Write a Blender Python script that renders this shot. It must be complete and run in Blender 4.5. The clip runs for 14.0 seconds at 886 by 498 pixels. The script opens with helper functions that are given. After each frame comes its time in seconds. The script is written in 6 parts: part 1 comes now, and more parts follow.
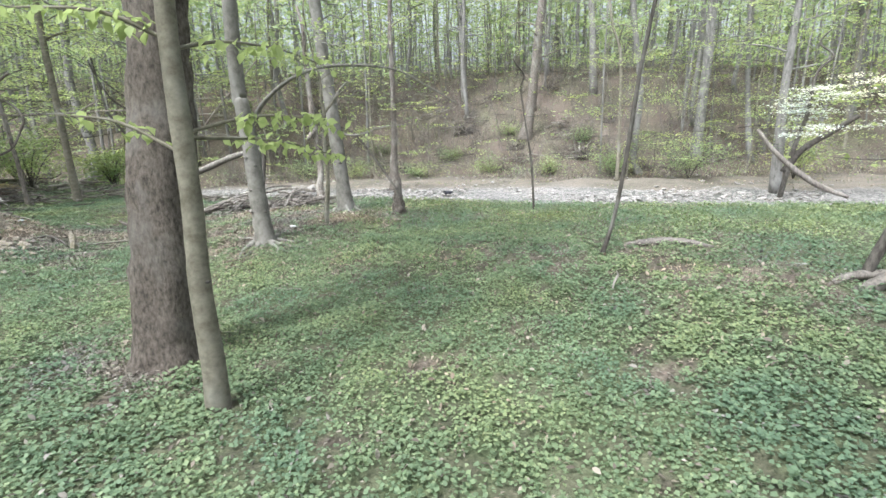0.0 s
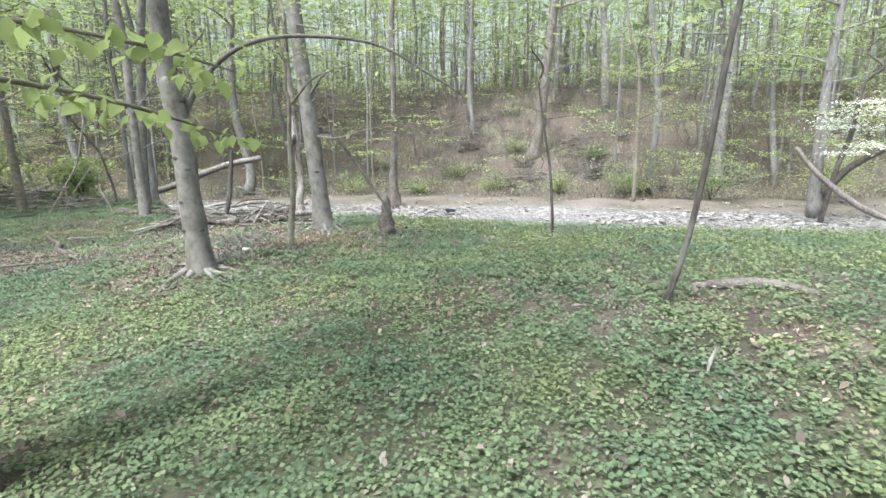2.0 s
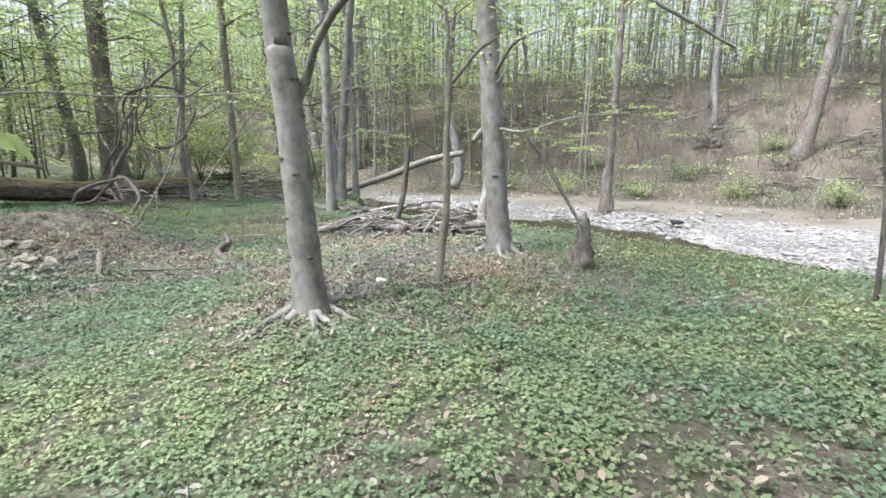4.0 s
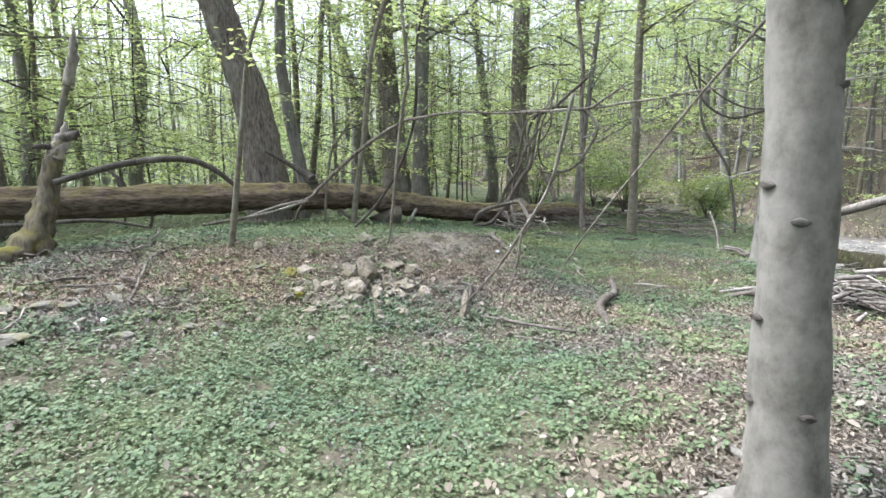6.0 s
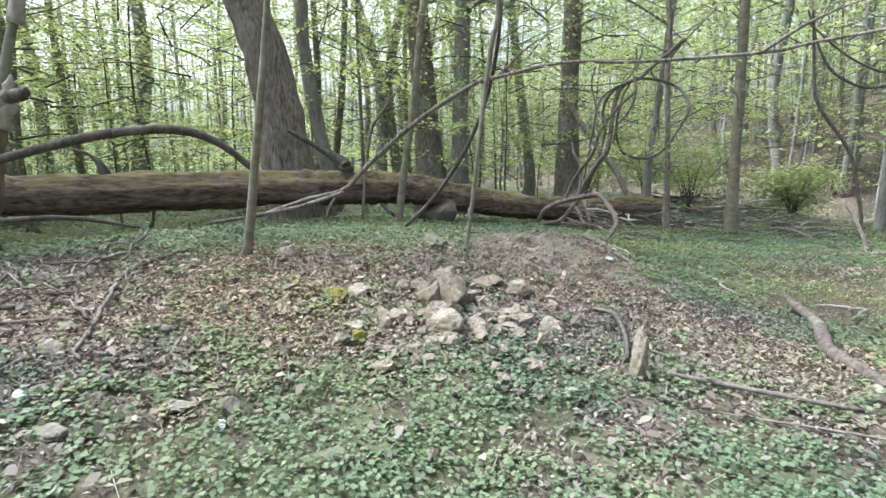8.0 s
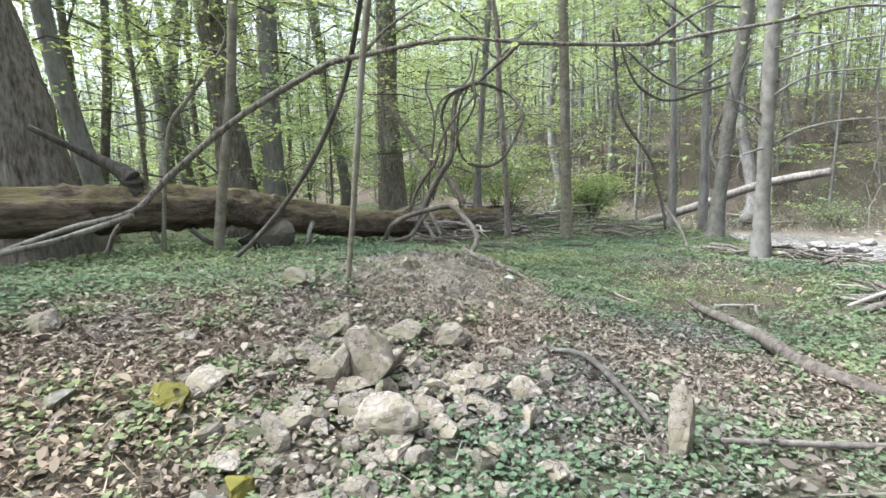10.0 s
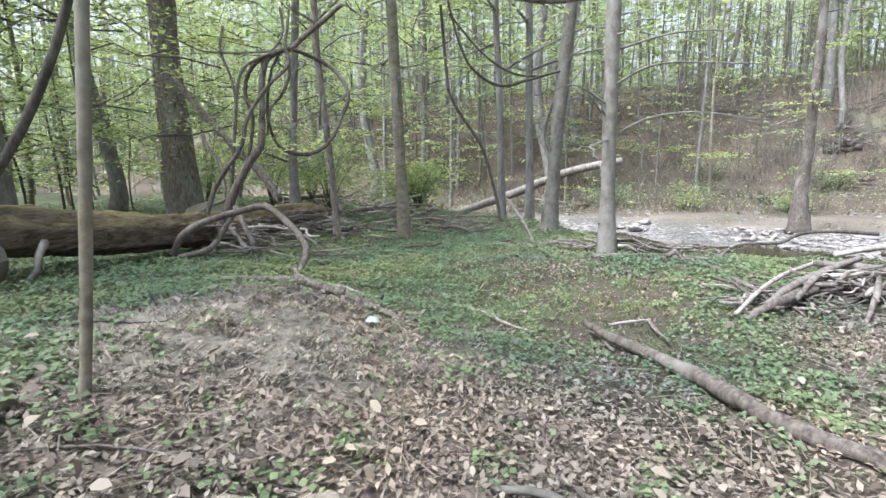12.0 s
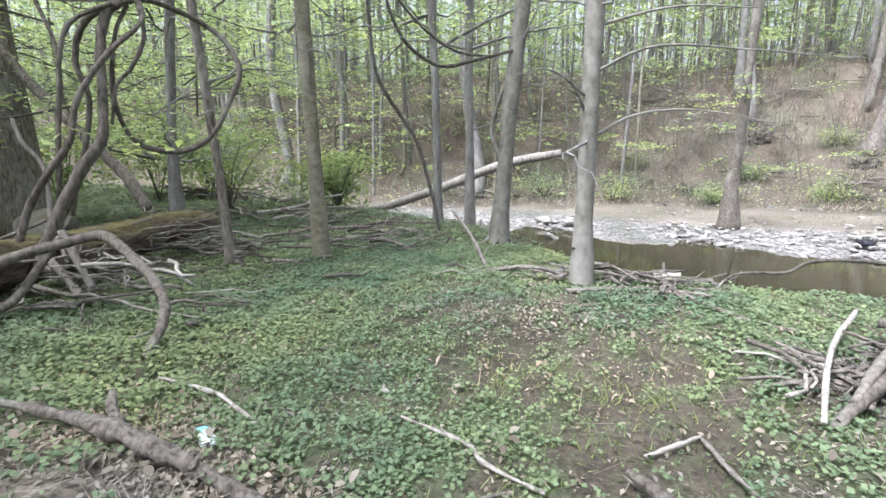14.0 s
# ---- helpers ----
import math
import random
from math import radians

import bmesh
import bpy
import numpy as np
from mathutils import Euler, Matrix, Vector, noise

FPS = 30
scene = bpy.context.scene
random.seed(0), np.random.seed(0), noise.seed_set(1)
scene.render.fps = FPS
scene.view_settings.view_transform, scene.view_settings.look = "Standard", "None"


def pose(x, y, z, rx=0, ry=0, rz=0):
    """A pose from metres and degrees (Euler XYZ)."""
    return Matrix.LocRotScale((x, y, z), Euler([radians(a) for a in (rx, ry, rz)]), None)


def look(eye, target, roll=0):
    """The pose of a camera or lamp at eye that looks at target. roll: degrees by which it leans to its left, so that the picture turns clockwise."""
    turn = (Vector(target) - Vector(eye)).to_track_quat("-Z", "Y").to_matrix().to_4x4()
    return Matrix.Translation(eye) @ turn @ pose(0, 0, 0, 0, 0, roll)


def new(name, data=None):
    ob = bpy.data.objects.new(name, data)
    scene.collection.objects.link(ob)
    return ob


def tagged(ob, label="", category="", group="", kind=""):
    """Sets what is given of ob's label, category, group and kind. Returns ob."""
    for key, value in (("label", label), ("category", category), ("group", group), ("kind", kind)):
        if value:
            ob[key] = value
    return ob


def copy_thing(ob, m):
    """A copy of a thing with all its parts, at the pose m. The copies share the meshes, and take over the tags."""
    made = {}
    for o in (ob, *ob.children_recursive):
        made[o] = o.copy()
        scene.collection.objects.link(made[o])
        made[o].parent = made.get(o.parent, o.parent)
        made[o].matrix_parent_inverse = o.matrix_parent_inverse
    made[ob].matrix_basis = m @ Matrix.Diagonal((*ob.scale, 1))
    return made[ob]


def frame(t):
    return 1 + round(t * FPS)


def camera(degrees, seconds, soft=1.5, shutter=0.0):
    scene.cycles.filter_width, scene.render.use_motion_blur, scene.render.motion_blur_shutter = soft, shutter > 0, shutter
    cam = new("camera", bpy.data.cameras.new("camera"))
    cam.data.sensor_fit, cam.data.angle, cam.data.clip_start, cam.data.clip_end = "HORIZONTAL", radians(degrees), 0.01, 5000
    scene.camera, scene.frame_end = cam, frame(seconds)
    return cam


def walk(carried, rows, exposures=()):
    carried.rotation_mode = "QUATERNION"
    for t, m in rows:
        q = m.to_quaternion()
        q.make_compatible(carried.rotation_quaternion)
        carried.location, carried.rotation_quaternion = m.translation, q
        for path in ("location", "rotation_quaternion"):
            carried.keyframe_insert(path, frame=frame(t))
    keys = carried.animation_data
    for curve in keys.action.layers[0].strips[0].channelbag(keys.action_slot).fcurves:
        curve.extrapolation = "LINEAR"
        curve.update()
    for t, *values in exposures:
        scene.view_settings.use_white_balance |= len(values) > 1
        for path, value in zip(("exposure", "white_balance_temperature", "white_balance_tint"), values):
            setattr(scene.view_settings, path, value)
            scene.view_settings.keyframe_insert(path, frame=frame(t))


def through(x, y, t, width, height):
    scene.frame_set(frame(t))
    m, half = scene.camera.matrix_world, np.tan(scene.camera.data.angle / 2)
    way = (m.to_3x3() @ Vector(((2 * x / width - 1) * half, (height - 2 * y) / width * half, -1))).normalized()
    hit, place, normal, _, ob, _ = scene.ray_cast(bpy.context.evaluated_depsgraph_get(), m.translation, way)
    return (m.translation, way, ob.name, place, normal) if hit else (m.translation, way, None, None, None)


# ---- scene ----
cam = camera(82.7, 14.0)
PATH = [
    (0, (0.01, 0.084, 1.418), (-0.03, 2.027, 0.947), -1.6),
    (0.5, (0.004, 0.627, 1.305), (0.087, 2.58, 0.886), -0.9),
    (1, (-0.006, 1.122, 1.248), (0.052, 3.077, 0.832), -0.7),
    (1.5, (0.003, 1.587, 1.189), (0.022, 3.548, 0.797), -0.7),
    (2, (0.086, 2.115, 1.139), (0.032, 4.074, 0.739), -0.6),
    (2.2, (0.122, 2.353, 1.104), (0.034, 4.305, 0.681), -0.6),
    (4.3, (-0.215, 4.966, 1.179), (-1.236, 6.635, 0.768), 0.2),
    (4.5, (-0.35, 5.169, 1.182), (-1.495, 6.758, 0.772), 0.3),
    (5, (-0.801, 5.596, 1.199), (-2.204, 6.965, 0.801), 0.3),
    (5.5, (-1.33, 5.936, 1.137), (-2.943, 7.062, 0.773), 0.0),
    (6, (-1.868, 6.083, 1.097), (-3.692, 6.839, 0.78), 0.0),
    (6.5, (-2.433, 6.174, 1.054), (-4.359, 6.633, 0.769), -0.8),
    (7, (-2.996, 6.204, 0.977), (-4.914, 6.695, 0.689), -0.7),
    (7.2, (-3.22, 6.175, 0.943), (-5.126, 6.698, 0.637), -0.5),
    (9.3, (-5.136, 5.94, 0.76), (-6.732, 7.12, 0.514), -1.4),
    (9.5, (-5.255, 5.967, 0.753), (-6.794, 7.22, 0.507), -1.5),
    (10, (-5.558, 6.098, 0.751), (-6.991, 7.468, 0.488), -1.7),
    (10.5, (-5.84, 6.255, 0.761), (-7.177, 7.715, 0.477), -1.6),
    (11, (-6.207, 6.429, 0.802), (-7.437, 7.978, 0.508), -1.3),
    (11.5, (-6.452, 6.684, 0.841), (-7.49, 8.364, 0.522), -1.9),
    (12, (-6.703, 7.063, 0.858), (-7.536, 8.849, 0.515), -1.6),
    (12.5, (-7.002, 7.444, 0.988), (-7.629, 9.307, 0.622), -1.0),
    (13, (-7.216, 7.842, 1.058), (-7.654, 9.757, 0.682), -0.8),
    (13.5, (-7.394, 8.241, 1.106), (-7.84, 10.152, 0.721), -0.5),
    (14, (-7.538, 8.658, 1.107), (-8.075, 10.538, 0.686), -0.5),
]
walk(cam, [(t, look(eye, target, roll)) for t, eye, target, roll in PATH], [(0, 1.63, 5850, 9), (5, 1.8, 5780, 13), (10, 1.84, 5780, 11), (12.5, 1.76, 5700, 14), (14, 1.91, 5700, 14)])

# ---- light ----
SUN_AZ, SUN_EL = math.atan2(-0.72, -0.55), radians(60)
world = bpy.data.worlds.new("world")
scene.world = world
world.use_nodes = True
wn = world.node_tree
sky = wn.nodes.new("ShaderNodeTexSky")
sky.sky_type, sky.sun_disc = "NISHITA", False
sky.sun_elevation, sky.sun_rotation = SUN_EL, math.pi / 2 - SUN_AZ
sky.dust_density, sky.air_density, sky.ozone_density = 8.0, 0.8, 1.0
haze = wn.nodes.new("ShaderNodeHueSaturation")
haze.inputs["Saturation"].default_value = 0.3
wn.links.new(sky.outputs[0], haze.inputs["Color"])
wn.links.new(haze.outputs[0], wn.nodes["Background"].inputs[0])
wn.nodes["Background"].inputs[1].default_value = 0.15
sun = new("sun", bpy.data.lights.new("sun", "SUN"))
sun.data.energy, sun.data.angle, sun.data.color = 1.5, radians(9.0), (1.0, 0.97, 0.93)
sun.matrix_world = look((0, 0, 30), (-math.cos(SUN_AZ) * math.cos(SUN_EL), -math.sin(SUN_AZ) * math.cos(SUN_EL), 30 - math.sin(SUN_EL)))

# ---- materials ----
def mat(name, rough=0.85):
    m = bpy.data.materials.new(name)
    m.use_nodes = True
    n = m.node_tree
    b = n.nodes["Principled BSDF"]
    b.inputs["Roughness"].default_value = rough
    b.inputs["Specular IOR Level"].default_value = 0.25
    return m, n, b


def node(n, kind, **values):
    made = n.nodes.new(kind)
    for key, value in values.items():
        made.inputs[key].default_value = value
    return made


def ramp(n, source, stops):
    made = n.nodes.new("ShaderNodeValToRGB")
    e = made.color_ramp.elements
    while len(e) < len(stops):
        e.new(0.5)
    for k, (p, c) in zip(e, stops):
        k.position, k.color = p, (*c, 1)
    n.links.new(source, made.inputs[0])
    return made.outputs[0]


def mix(n, fac, a, b, blend="MIX"):
    made = n.nodes.new("ShaderNodeMix")
    made.data_type, made.blend_type = "RGBA", blend
    for socket, value in ((made.inputs[0], fac), (made.inputs[6], a), (made.inputs[7], b)):
        if isinstance(value, (int, float)):
            socket.default_value = value
        elif isinstance(value, tuple):
            socket.default_value = (*value, 1)
        else:
            n.links.new(value, socket)
    return made.outputs[2]


def noise_at(n, scale, stretch=(1, 1, 1), detail=5.0, rough=0.6, space="Object"):
    co = n.nodes.new("ShaderNodeTexCoord")
    mp = n.nodes.new("ShaderNodeMapping")
    mp.inputs["Scale"].default_value = stretch
    n.links.new(co.outputs[space], mp.inputs[0])
    t = node(n, "ShaderNodeTexNoise", Scale=scale, Detail=detail, Roughness=rough)
    n.links.new(mp.outputs[0], t.inputs["Vector"])
    return t.outputs[0]


def bump(n, b, source, strength=0.5, distance=0.02):
    k = node(n, "ShaderNodeBump", Strength=strength, Distance=distance)
    n.links.new(source, k.inputs["Height"])
    n.links.new(k.outputs[0], b.inputs["Normal"])


def bark(name, dark, light, scale=14.0, stretch=(1, 1, 0.22), lichen=(0.42, 0.43, 0.38), patch=0.35, moss=0.0, depth=0.03):
    m, n, b = mat(name, 0.9)
    grain = noise_at(n, scale, stretch, 8, 0.7)
    large = noise_at(n, 2.3, (1, 1, 0.6), 3)
    c = ramp(n, grain, [(0.32, dark), (0.62, light)])
    spots = ramp(n, large, [(0.52, (0, 0, 0)), (0.68, (1, 1, 1))])
    k = n.nodes.new("ShaderNodeMath")
    k.operation = "MULTIPLY"
    k.inputs[1].default_value = patch
    n.links.new(spots, k.inputs[0])
    c = mix(n, k.outputs[0], c, lichen)
    if moss:
        up = n.nodes.new("ShaderNodeNewGeometry")
        sep = n.nodes.new("ShaderNodeSeparateXYZ")
        n.links.new(up.outputs["Normal"], sep.inputs[0])
        mm = n.nodes.new("ShaderNodeMath")
        mm.operation = "MULTIPLY"
        n.links.new(ramp(n, sep.outputs[2], [(0.3, (0, 0, 0)), (0.8, (moss, moss, moss))]), mm.inputs[0])
        n.links.new(ramp(n, noise_at(n, 5.0, (1, 1, 1), 4), [(0.36, (0, 0, 0)), (0.52, (1, 1, 1))]), mm.inputs[1])
        c = mix(n, mm.outputs[0], c, (0.17, 0.16, 0.03))
    info = n.nodes.new("ShaderNodeObjectInfo")
    c = mix(n, 0.35, c, ramp(n, info.outputs["Random"], [(0, (0.75, 0.75, 0.72)), (1, (1.1, 1.08, 1.05))]), "MULTIPLY")
    n.links.new(c, b.inputs["Base Color"])
    bump(n, b, grain, 0.8, depth)
    return m


def leaf_mat(name, stops, through=0.45, rough=0.55):
    m, n, b = mat(name, rough)
    geo = n.nodes.new("ShaderNodeNewGeometry")
    c = ramp(n, geo.outputs["Random Per Island"], stops)
    big = ramp(n, noise_at(n, 0.55, (1, 1, 1), 2), [(0.35, (0.74, 0.83, 0.85)), (0.65, (1.25, 1.16, 0.95))])
    c = mix(n, 1.0, c, big, "MULTIPLY")
    n.links.new(c, b.inputs["Base Color"])
    if through:
        t = n.nodes.new("ShaderNodeBsdfTranslucent")
        n.links.new(c, t.inputs[0])
        s = n.nodes.new("ShaderNodeMixShader")
        s.inputs[0].default_value = through
        out = n.nodes["Material Output"]
        n.links.new(b.outputs[0], s.inputs[1])
        n.links.new(t.outputs[0], s.inputs[2])
        n.links.new(s.outputs[0], out.inputs[0])
    return m


BARK_OAK = bark("furrowed_bark", (0.04, 0.032, 0.026), (0.25, 0.222, 0.192), 27, (1, 1, 0.24), patch=0.35, depth=0.04)
BARK_ROUGH = bark("dark_rough_bark", (0.03, 0.024, 0.019), (0.15, 0.128, 0.106), 34, (1, 1, 0.5), (0.2, 0.19, 0.17), 0.5, depth=0.04)
BARK_BEECH = bark("smooth_grey_bark", (0.085, 0.08, 0.066), (0.205, 0.195, 0.172), 8, (1, 1, 0.8), (0.27, 0.265, 0.245), 0.4, depth=0.006)
BARK_GREY = bark("pale_grey_bark", (0.095, 0.09, 0.08), (0.22, 0.212, 0.198), 12, (1, 1, 0.3), (0.29, 0.29, 0.275), 0.5, depth=0.012)
BARK_DARK = bark("dark_vine_bark", (0.03, 0.026, 0.022), (0.105, 0.095, 0.082), 25, (1, 1, 0.3), patch=0.2, depth=0.012)
BARK_VINE = bark("grey_vine_bark", (0.034, 0.028, 0.023), (0.15, 0.132, 0.112), 30, (1, 1, 0.35), (0.26, 0.25, 0.225), 0.55, depth=0.014)
BARK_SAP = bark("sapling_bark", (0.085, 0.078, 0.055), (0.19, 0.175, 0.135), 10, (1, 1, 1.2), (0.26, 0.26, 0.225), 0.5, depth=0.004)
BARK_LOG = bark("rotten_log_bark", (0.018, 0.013, 0.01), (0.25, 0.196, 0.152), 24, (1, 0.2, 1), (0.27, 0.21, 0.155), 0.4, moss=0.5, depth=0.09)
BARK_SNAG = bark("mossy_snag_bark", (0.045, 0.036, 0.026), (0.23, 0.2, 0.155), 13, (1, 1, 0.2), (0.22, 0.205, 0.03), 0.85, moss=0.9, depth=0.04)
WOOD_GREY = bark("weathered_driftwood", (0.06, 0.052, 0.045), (0.2, 0.18, 0.158), 22, (1, 1, 0.15), (0.26, 0.245, 0.225), 0.4, depth=0.012)
WOOD_LOG = bark("bleached_trunk", (0.09, 0.08, 0.07), (0.28, 0.258, 0.228), 16, (1, 1, 0.3), (0.36, 0.34, 0.31), 0.45, depth=0.015)
WOOD_PALE = bark("bleached_wood", (0.13, 0.118, 0.102), (0.35, 0.325, 0.29), 22, (1, 1, 0.15), (0.48, 0.46, 0.43), 0.4, depth=0.01)
LEAF_LIME = leaf_mat("fresh_lime_leaf", [(0, (0.22, 0.28, 0.11)), (0.5, (0.31, 0.375, 0.155)), (1, (0.395, 0.46, 0.225))], 0.6)
LEAF_MID = leaf_mat("spring_green_leaf", [(0, (0.18, 0.235, 0.115)), (0.5, (0.26, 0.32, 0.165)), (1, (0.34, 0.4, 0.225))], 0.58)
LEAF_GROUND = leaf_mat("ground_herb_leaf", [(0, (0.112, 0.152, 0.09)), (0.5, (0.16, 0.212, 0.125)), (0.85, (0.19, 0.243, 0.14)), (1, (0.235, 0.28, 0.165))], 0.35, 0.6)
LEAF_DRY = leaf_mat("dry_fallen_leaf", [(0, (0.085, 0.069, 0.059)), (0.4, (0.176, 0.149, 0.129)), (0.8, (0.26, 0.226, 0.197)), (1, (0.32, 0.285, 0.25))], 0.15, 0.7)
GRASS = leaf_mat("thin_grass_blade", [(0, (0.08, 0.115, 0.04)), (0.6, (0.14, 0.185, 0.07)), (1, (0.23, 0.27, 0.12))], 0.35)
GRASS_DRY = leaf_mat("straw_grass_blade", [(0, (0.12, 0.106, 0.093)), (0.6, (0.25, 0.23, 0.207)), (1, (0.38, 0.357, 0.33))], 0.2)
PETAL = leaf_mat("white_blossom", [(0, (0.5, 0.54, 0.46)), (1, (0.75, 0.76, 0.72))], 0.35)


def stone_mat(name, dark, light, moss=0.0, crack=0.0):
    m, n, b = mat(name, 0.88)
    fine = noise_at(n, 30, (1, 1, 1), 8, 0.7)
    c = ramp(n, fine, [(0.3, dark), (0.68, light)])
    c = mix(n, ramp(n, noise_at(n, 5, (1, 1, 1), 4), [(0.42, (0, 0, 0)), (0.66, (0.75, 0.75, 0.75))]), c, tuple(0.5 * v for v in light))
    if crack:
        veins = noise_at(n, 11, (1, 1, 1.7), 3, 0.5)
        c = mix(n, ramp(n, veins, [(0.485, (0, 0, 0)), (0.5, (crack, crack, crack)), (0.515, (0, 0, 0))]), c, tuple(0.35 * v for v in dark))
    if moss:
        edge = 0.42 if moss < 0.9 else 0.26
        c = mix(n, ramp(n, noise_at(n, 6, (1, 1, 1), 4), [(edge, (0, 0, 0)), (edge + 0.16, (moss, moss, moss))]), c, (0.13, 0.125, 0.028))
    geo = n.nodes.new("ShaderNodeNewGeometry")
    c = mix(n, 0.8, c, ramp(n, geo.outputs["Random Per Island"], [(0, (0.78, 0.78, 0.78)), (1, (1.15, 1.13, 1.1))]), "MULTIPLY")
    info = n.nodes.new("ShaderNodeObjectInfo")
    c = mix(n, 0.7, c, ramp(n, info.outputs["Random"], [(0, (0.82, 0.78, 0.72)), (0.5, (0.98, 0.96, 0.94)), (1, (1.12, 1.09, 1.03))]), "MULTIPLY")
    n.links.new(c, b.inputs["Base Color"])
    bump(n, b, fine, 0.8, 0.012)
    return m


STONE = stone_mat("pale_limestone", (0.12, 0.107, 0.092), (0.36, 0.33, 0.292), 0.3, 0.9)
STONE_MOSS = stone_mat("mossy_stone", (0.12, 0.11, 0.09), (0.28, 0.26, 0.22), 1.0)
STONE_GREY = stone_mat("grey_boulder", (0.08, 0.08, 0.072), (0.21, 0.206, 0.19), 0.4)
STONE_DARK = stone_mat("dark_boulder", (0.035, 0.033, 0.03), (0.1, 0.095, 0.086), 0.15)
GRAVEL = stone_mat("stream_gravel", (0.11, 0.107, 0.102), (0.36, 0.352, 0.338))


def ground_mat():
    m, n, b = mat("forest_floor", 0.95)
    a = n.nodes.new("ShaderNodeVertexColor")
    a.layer_name = "cover"
    matted = n.nodes.new("ShaderNodeVertexColor")
    matted.layer_name = "straw"
    sep = n.nodes.new("ShaderNodeSeparateColor")
    n.links.new(a.outputs[0], sep.inputs[0])
    fine = noise_at(n, 34, (1, 1, 1), 8, 0.7)
    mid = noise_at(n, 3.5, (1, 1, 1), 6, 0.65)
    soil = ramp(n, fine, [(0.3, (0.032, 0.027, 0.022)), (0.55, (0.08, 0.068, 0.056)), (0.75, (0.16, 0.14, 0.117))])
    soil = mix(n, 0.6, soil, ramp(n, mid, [(0.35, (0.65, 0.62, 0.58)), (0.65, (1.25, 1.2, 1.12))]), "MULTIPLY")
    litter = ramp(n, fine, [(0.3, (0.07, 0.055, 0.047)), (0.52, (0.165, 0.132, 0.112)), (0.72, (0.29, 0.242, 0.21))])
    green = ramp(n, fine, [(0.3, (0.055, 0.07, 0.036)), (0.55, (0.105, 0.13, 0.068)), (0.75, (0.165, 0.19, 0.105))])
    sand = ramp(n, fine, [(0.3, (0.09, 0.08, 0.066)), (0.7, (0.2, 0.178, 0.15))])
    c = mix(n, sep.outputs[2], soil, litter)
    c = mix(n, sep.outputs[0], c, green)
    wisp = noise_at(n, 26, (1, 0.35, 1), 8, 0.75)
    c = mix(n, matted.outputs[0], c, ramp(n, wisp, [(0.3, (0.1, 0.087, 0.072)), (0.5, (0.22, 0.203, 0.174)), (0.7, (0.34, 0.32, 0.283))]))
    co = n.nodes.new("ShaderNodeTexCoord")
    cell = node(n, "ShaderNodeTexVoronoi", Scale=14.0)
    n.links.new(co.outputs["Object"], cell.inputs["Vector"])
    grey = ramp(n, cell.outputs["Color"], [(0.1, (0.06, 0.058, 0.055)), (0.5, (0.14, 0.136, 0.13)), (0.9, (0.26, 0.255, 0.245))])
    sand = mix(n, a.outputs["Alpha"], sand, grey)
    c = mix(n, sep.outputs[1], c, sand)
    broad = ramp(n, noise_at(n, 0.45, (1, 1, 1), 6, 0.7), [(0.36, (0.55, 0.58, 0.5)), (0.5, (0.95, 0.93, 0.9)), (0.66, (1.2, 1.15, 1.1))])
    c = mix(n, 0.8, c, broad, "MULTIPLY")
    n.links.new(c, b.inputs["Base Color"])
    bump(n, b, fine, 0.7, 0.03)
    return m


GROUND = ground_mat()

# ---- mesh helpers ----
class Geo:
    """Gathers vertices and faces of one part."""

    def __init__(self):
        self.v, self.f, self.n = [], [], 0

    def add(self, v, f):
        v = np.asarray(v, float)
        self.v.append(v)
        self.f.extend([tuple(int(i) + self.n for i in face) for face in f])
        self.n += len(v)
        return self

    def mesh(self, name, material, flat=False):
        me = bpy.data.meshes.new(name)
        me.from_pydata(np.concatenate(self.v).tolist(), [], self.f)
        if not flat:
            me.polygons.foreach_set("use_smooth", [True] * len(me.polygons))
        me.materials.append(material)
        me.update()
        return me


def thing(name, at=(0, 0, 0), label="", category="", group="", kind=""):
    ob = new(name)
    ob.empty_display_size = 0.1
    ob.location = at
    return tagged(ob, label, category, group, kind)


def part(name, geo, material, parent=None, label="", flat=False):
    me = geo if isinstance(geo, bpy.types.Mesh) else geo.mesh(name, material, flat)
    ob = new(name, me)
    if parent:
        ob.parent = parent
        ob.matrix_parent_inverse = Matrix.Translation(parent.location).inverted()
    if label:
        ob["label"] = label
    return ob


def fast_mesh(name, verts, size, material):
    """A mesh of loose faces, each of size vertices, from an array (faces * size, 3)."""
    me = bpy.data.meshes.new(name)
    count = len(verts) // size
    me.vertices.add(len(verts))
    me.vertices.foreach_set("co", np.asarray(verts, np.float32).ravel())
    me.loops.add(len(verts))
    me.loops.foreach_set("vertex_index", np.arange(len(verts), dtype=np.int32))
    me.polygons.add(count)
    me.polygons.foreach_set("loop_start", np.arange(0, len(verts), size, dtype=np.int32))
    me.polygons.foreach_set("loop_total", np.full(count, size, np.int32))
    me.materials.append(material)
    me.update(calc_edges=True)
    return me


def curve(points, steps=8):
    """A smooth line through a few points (Catmull-Rom); each point may carry a radius as its fourth value."""
    p = np.asarray(points, float)
    p = np.vstack([2 * p[0] - p[1], p, 2 * p[-1] - p[-2]])
    out = []
    for i in range(1, len(p) - 2):
        for s in range(steps):
            u = s / steps
            a, b, c, d = p[i - 1 : i + 3]
            out.append(0.5 * (2 * b + (c - a) * u + (2 * a - 5 * b + 4 * c - d) * u * u + (3 * b - a - 3 * c + d) * u ** 3))
    out.append(p[-2])
    return np.array(out)


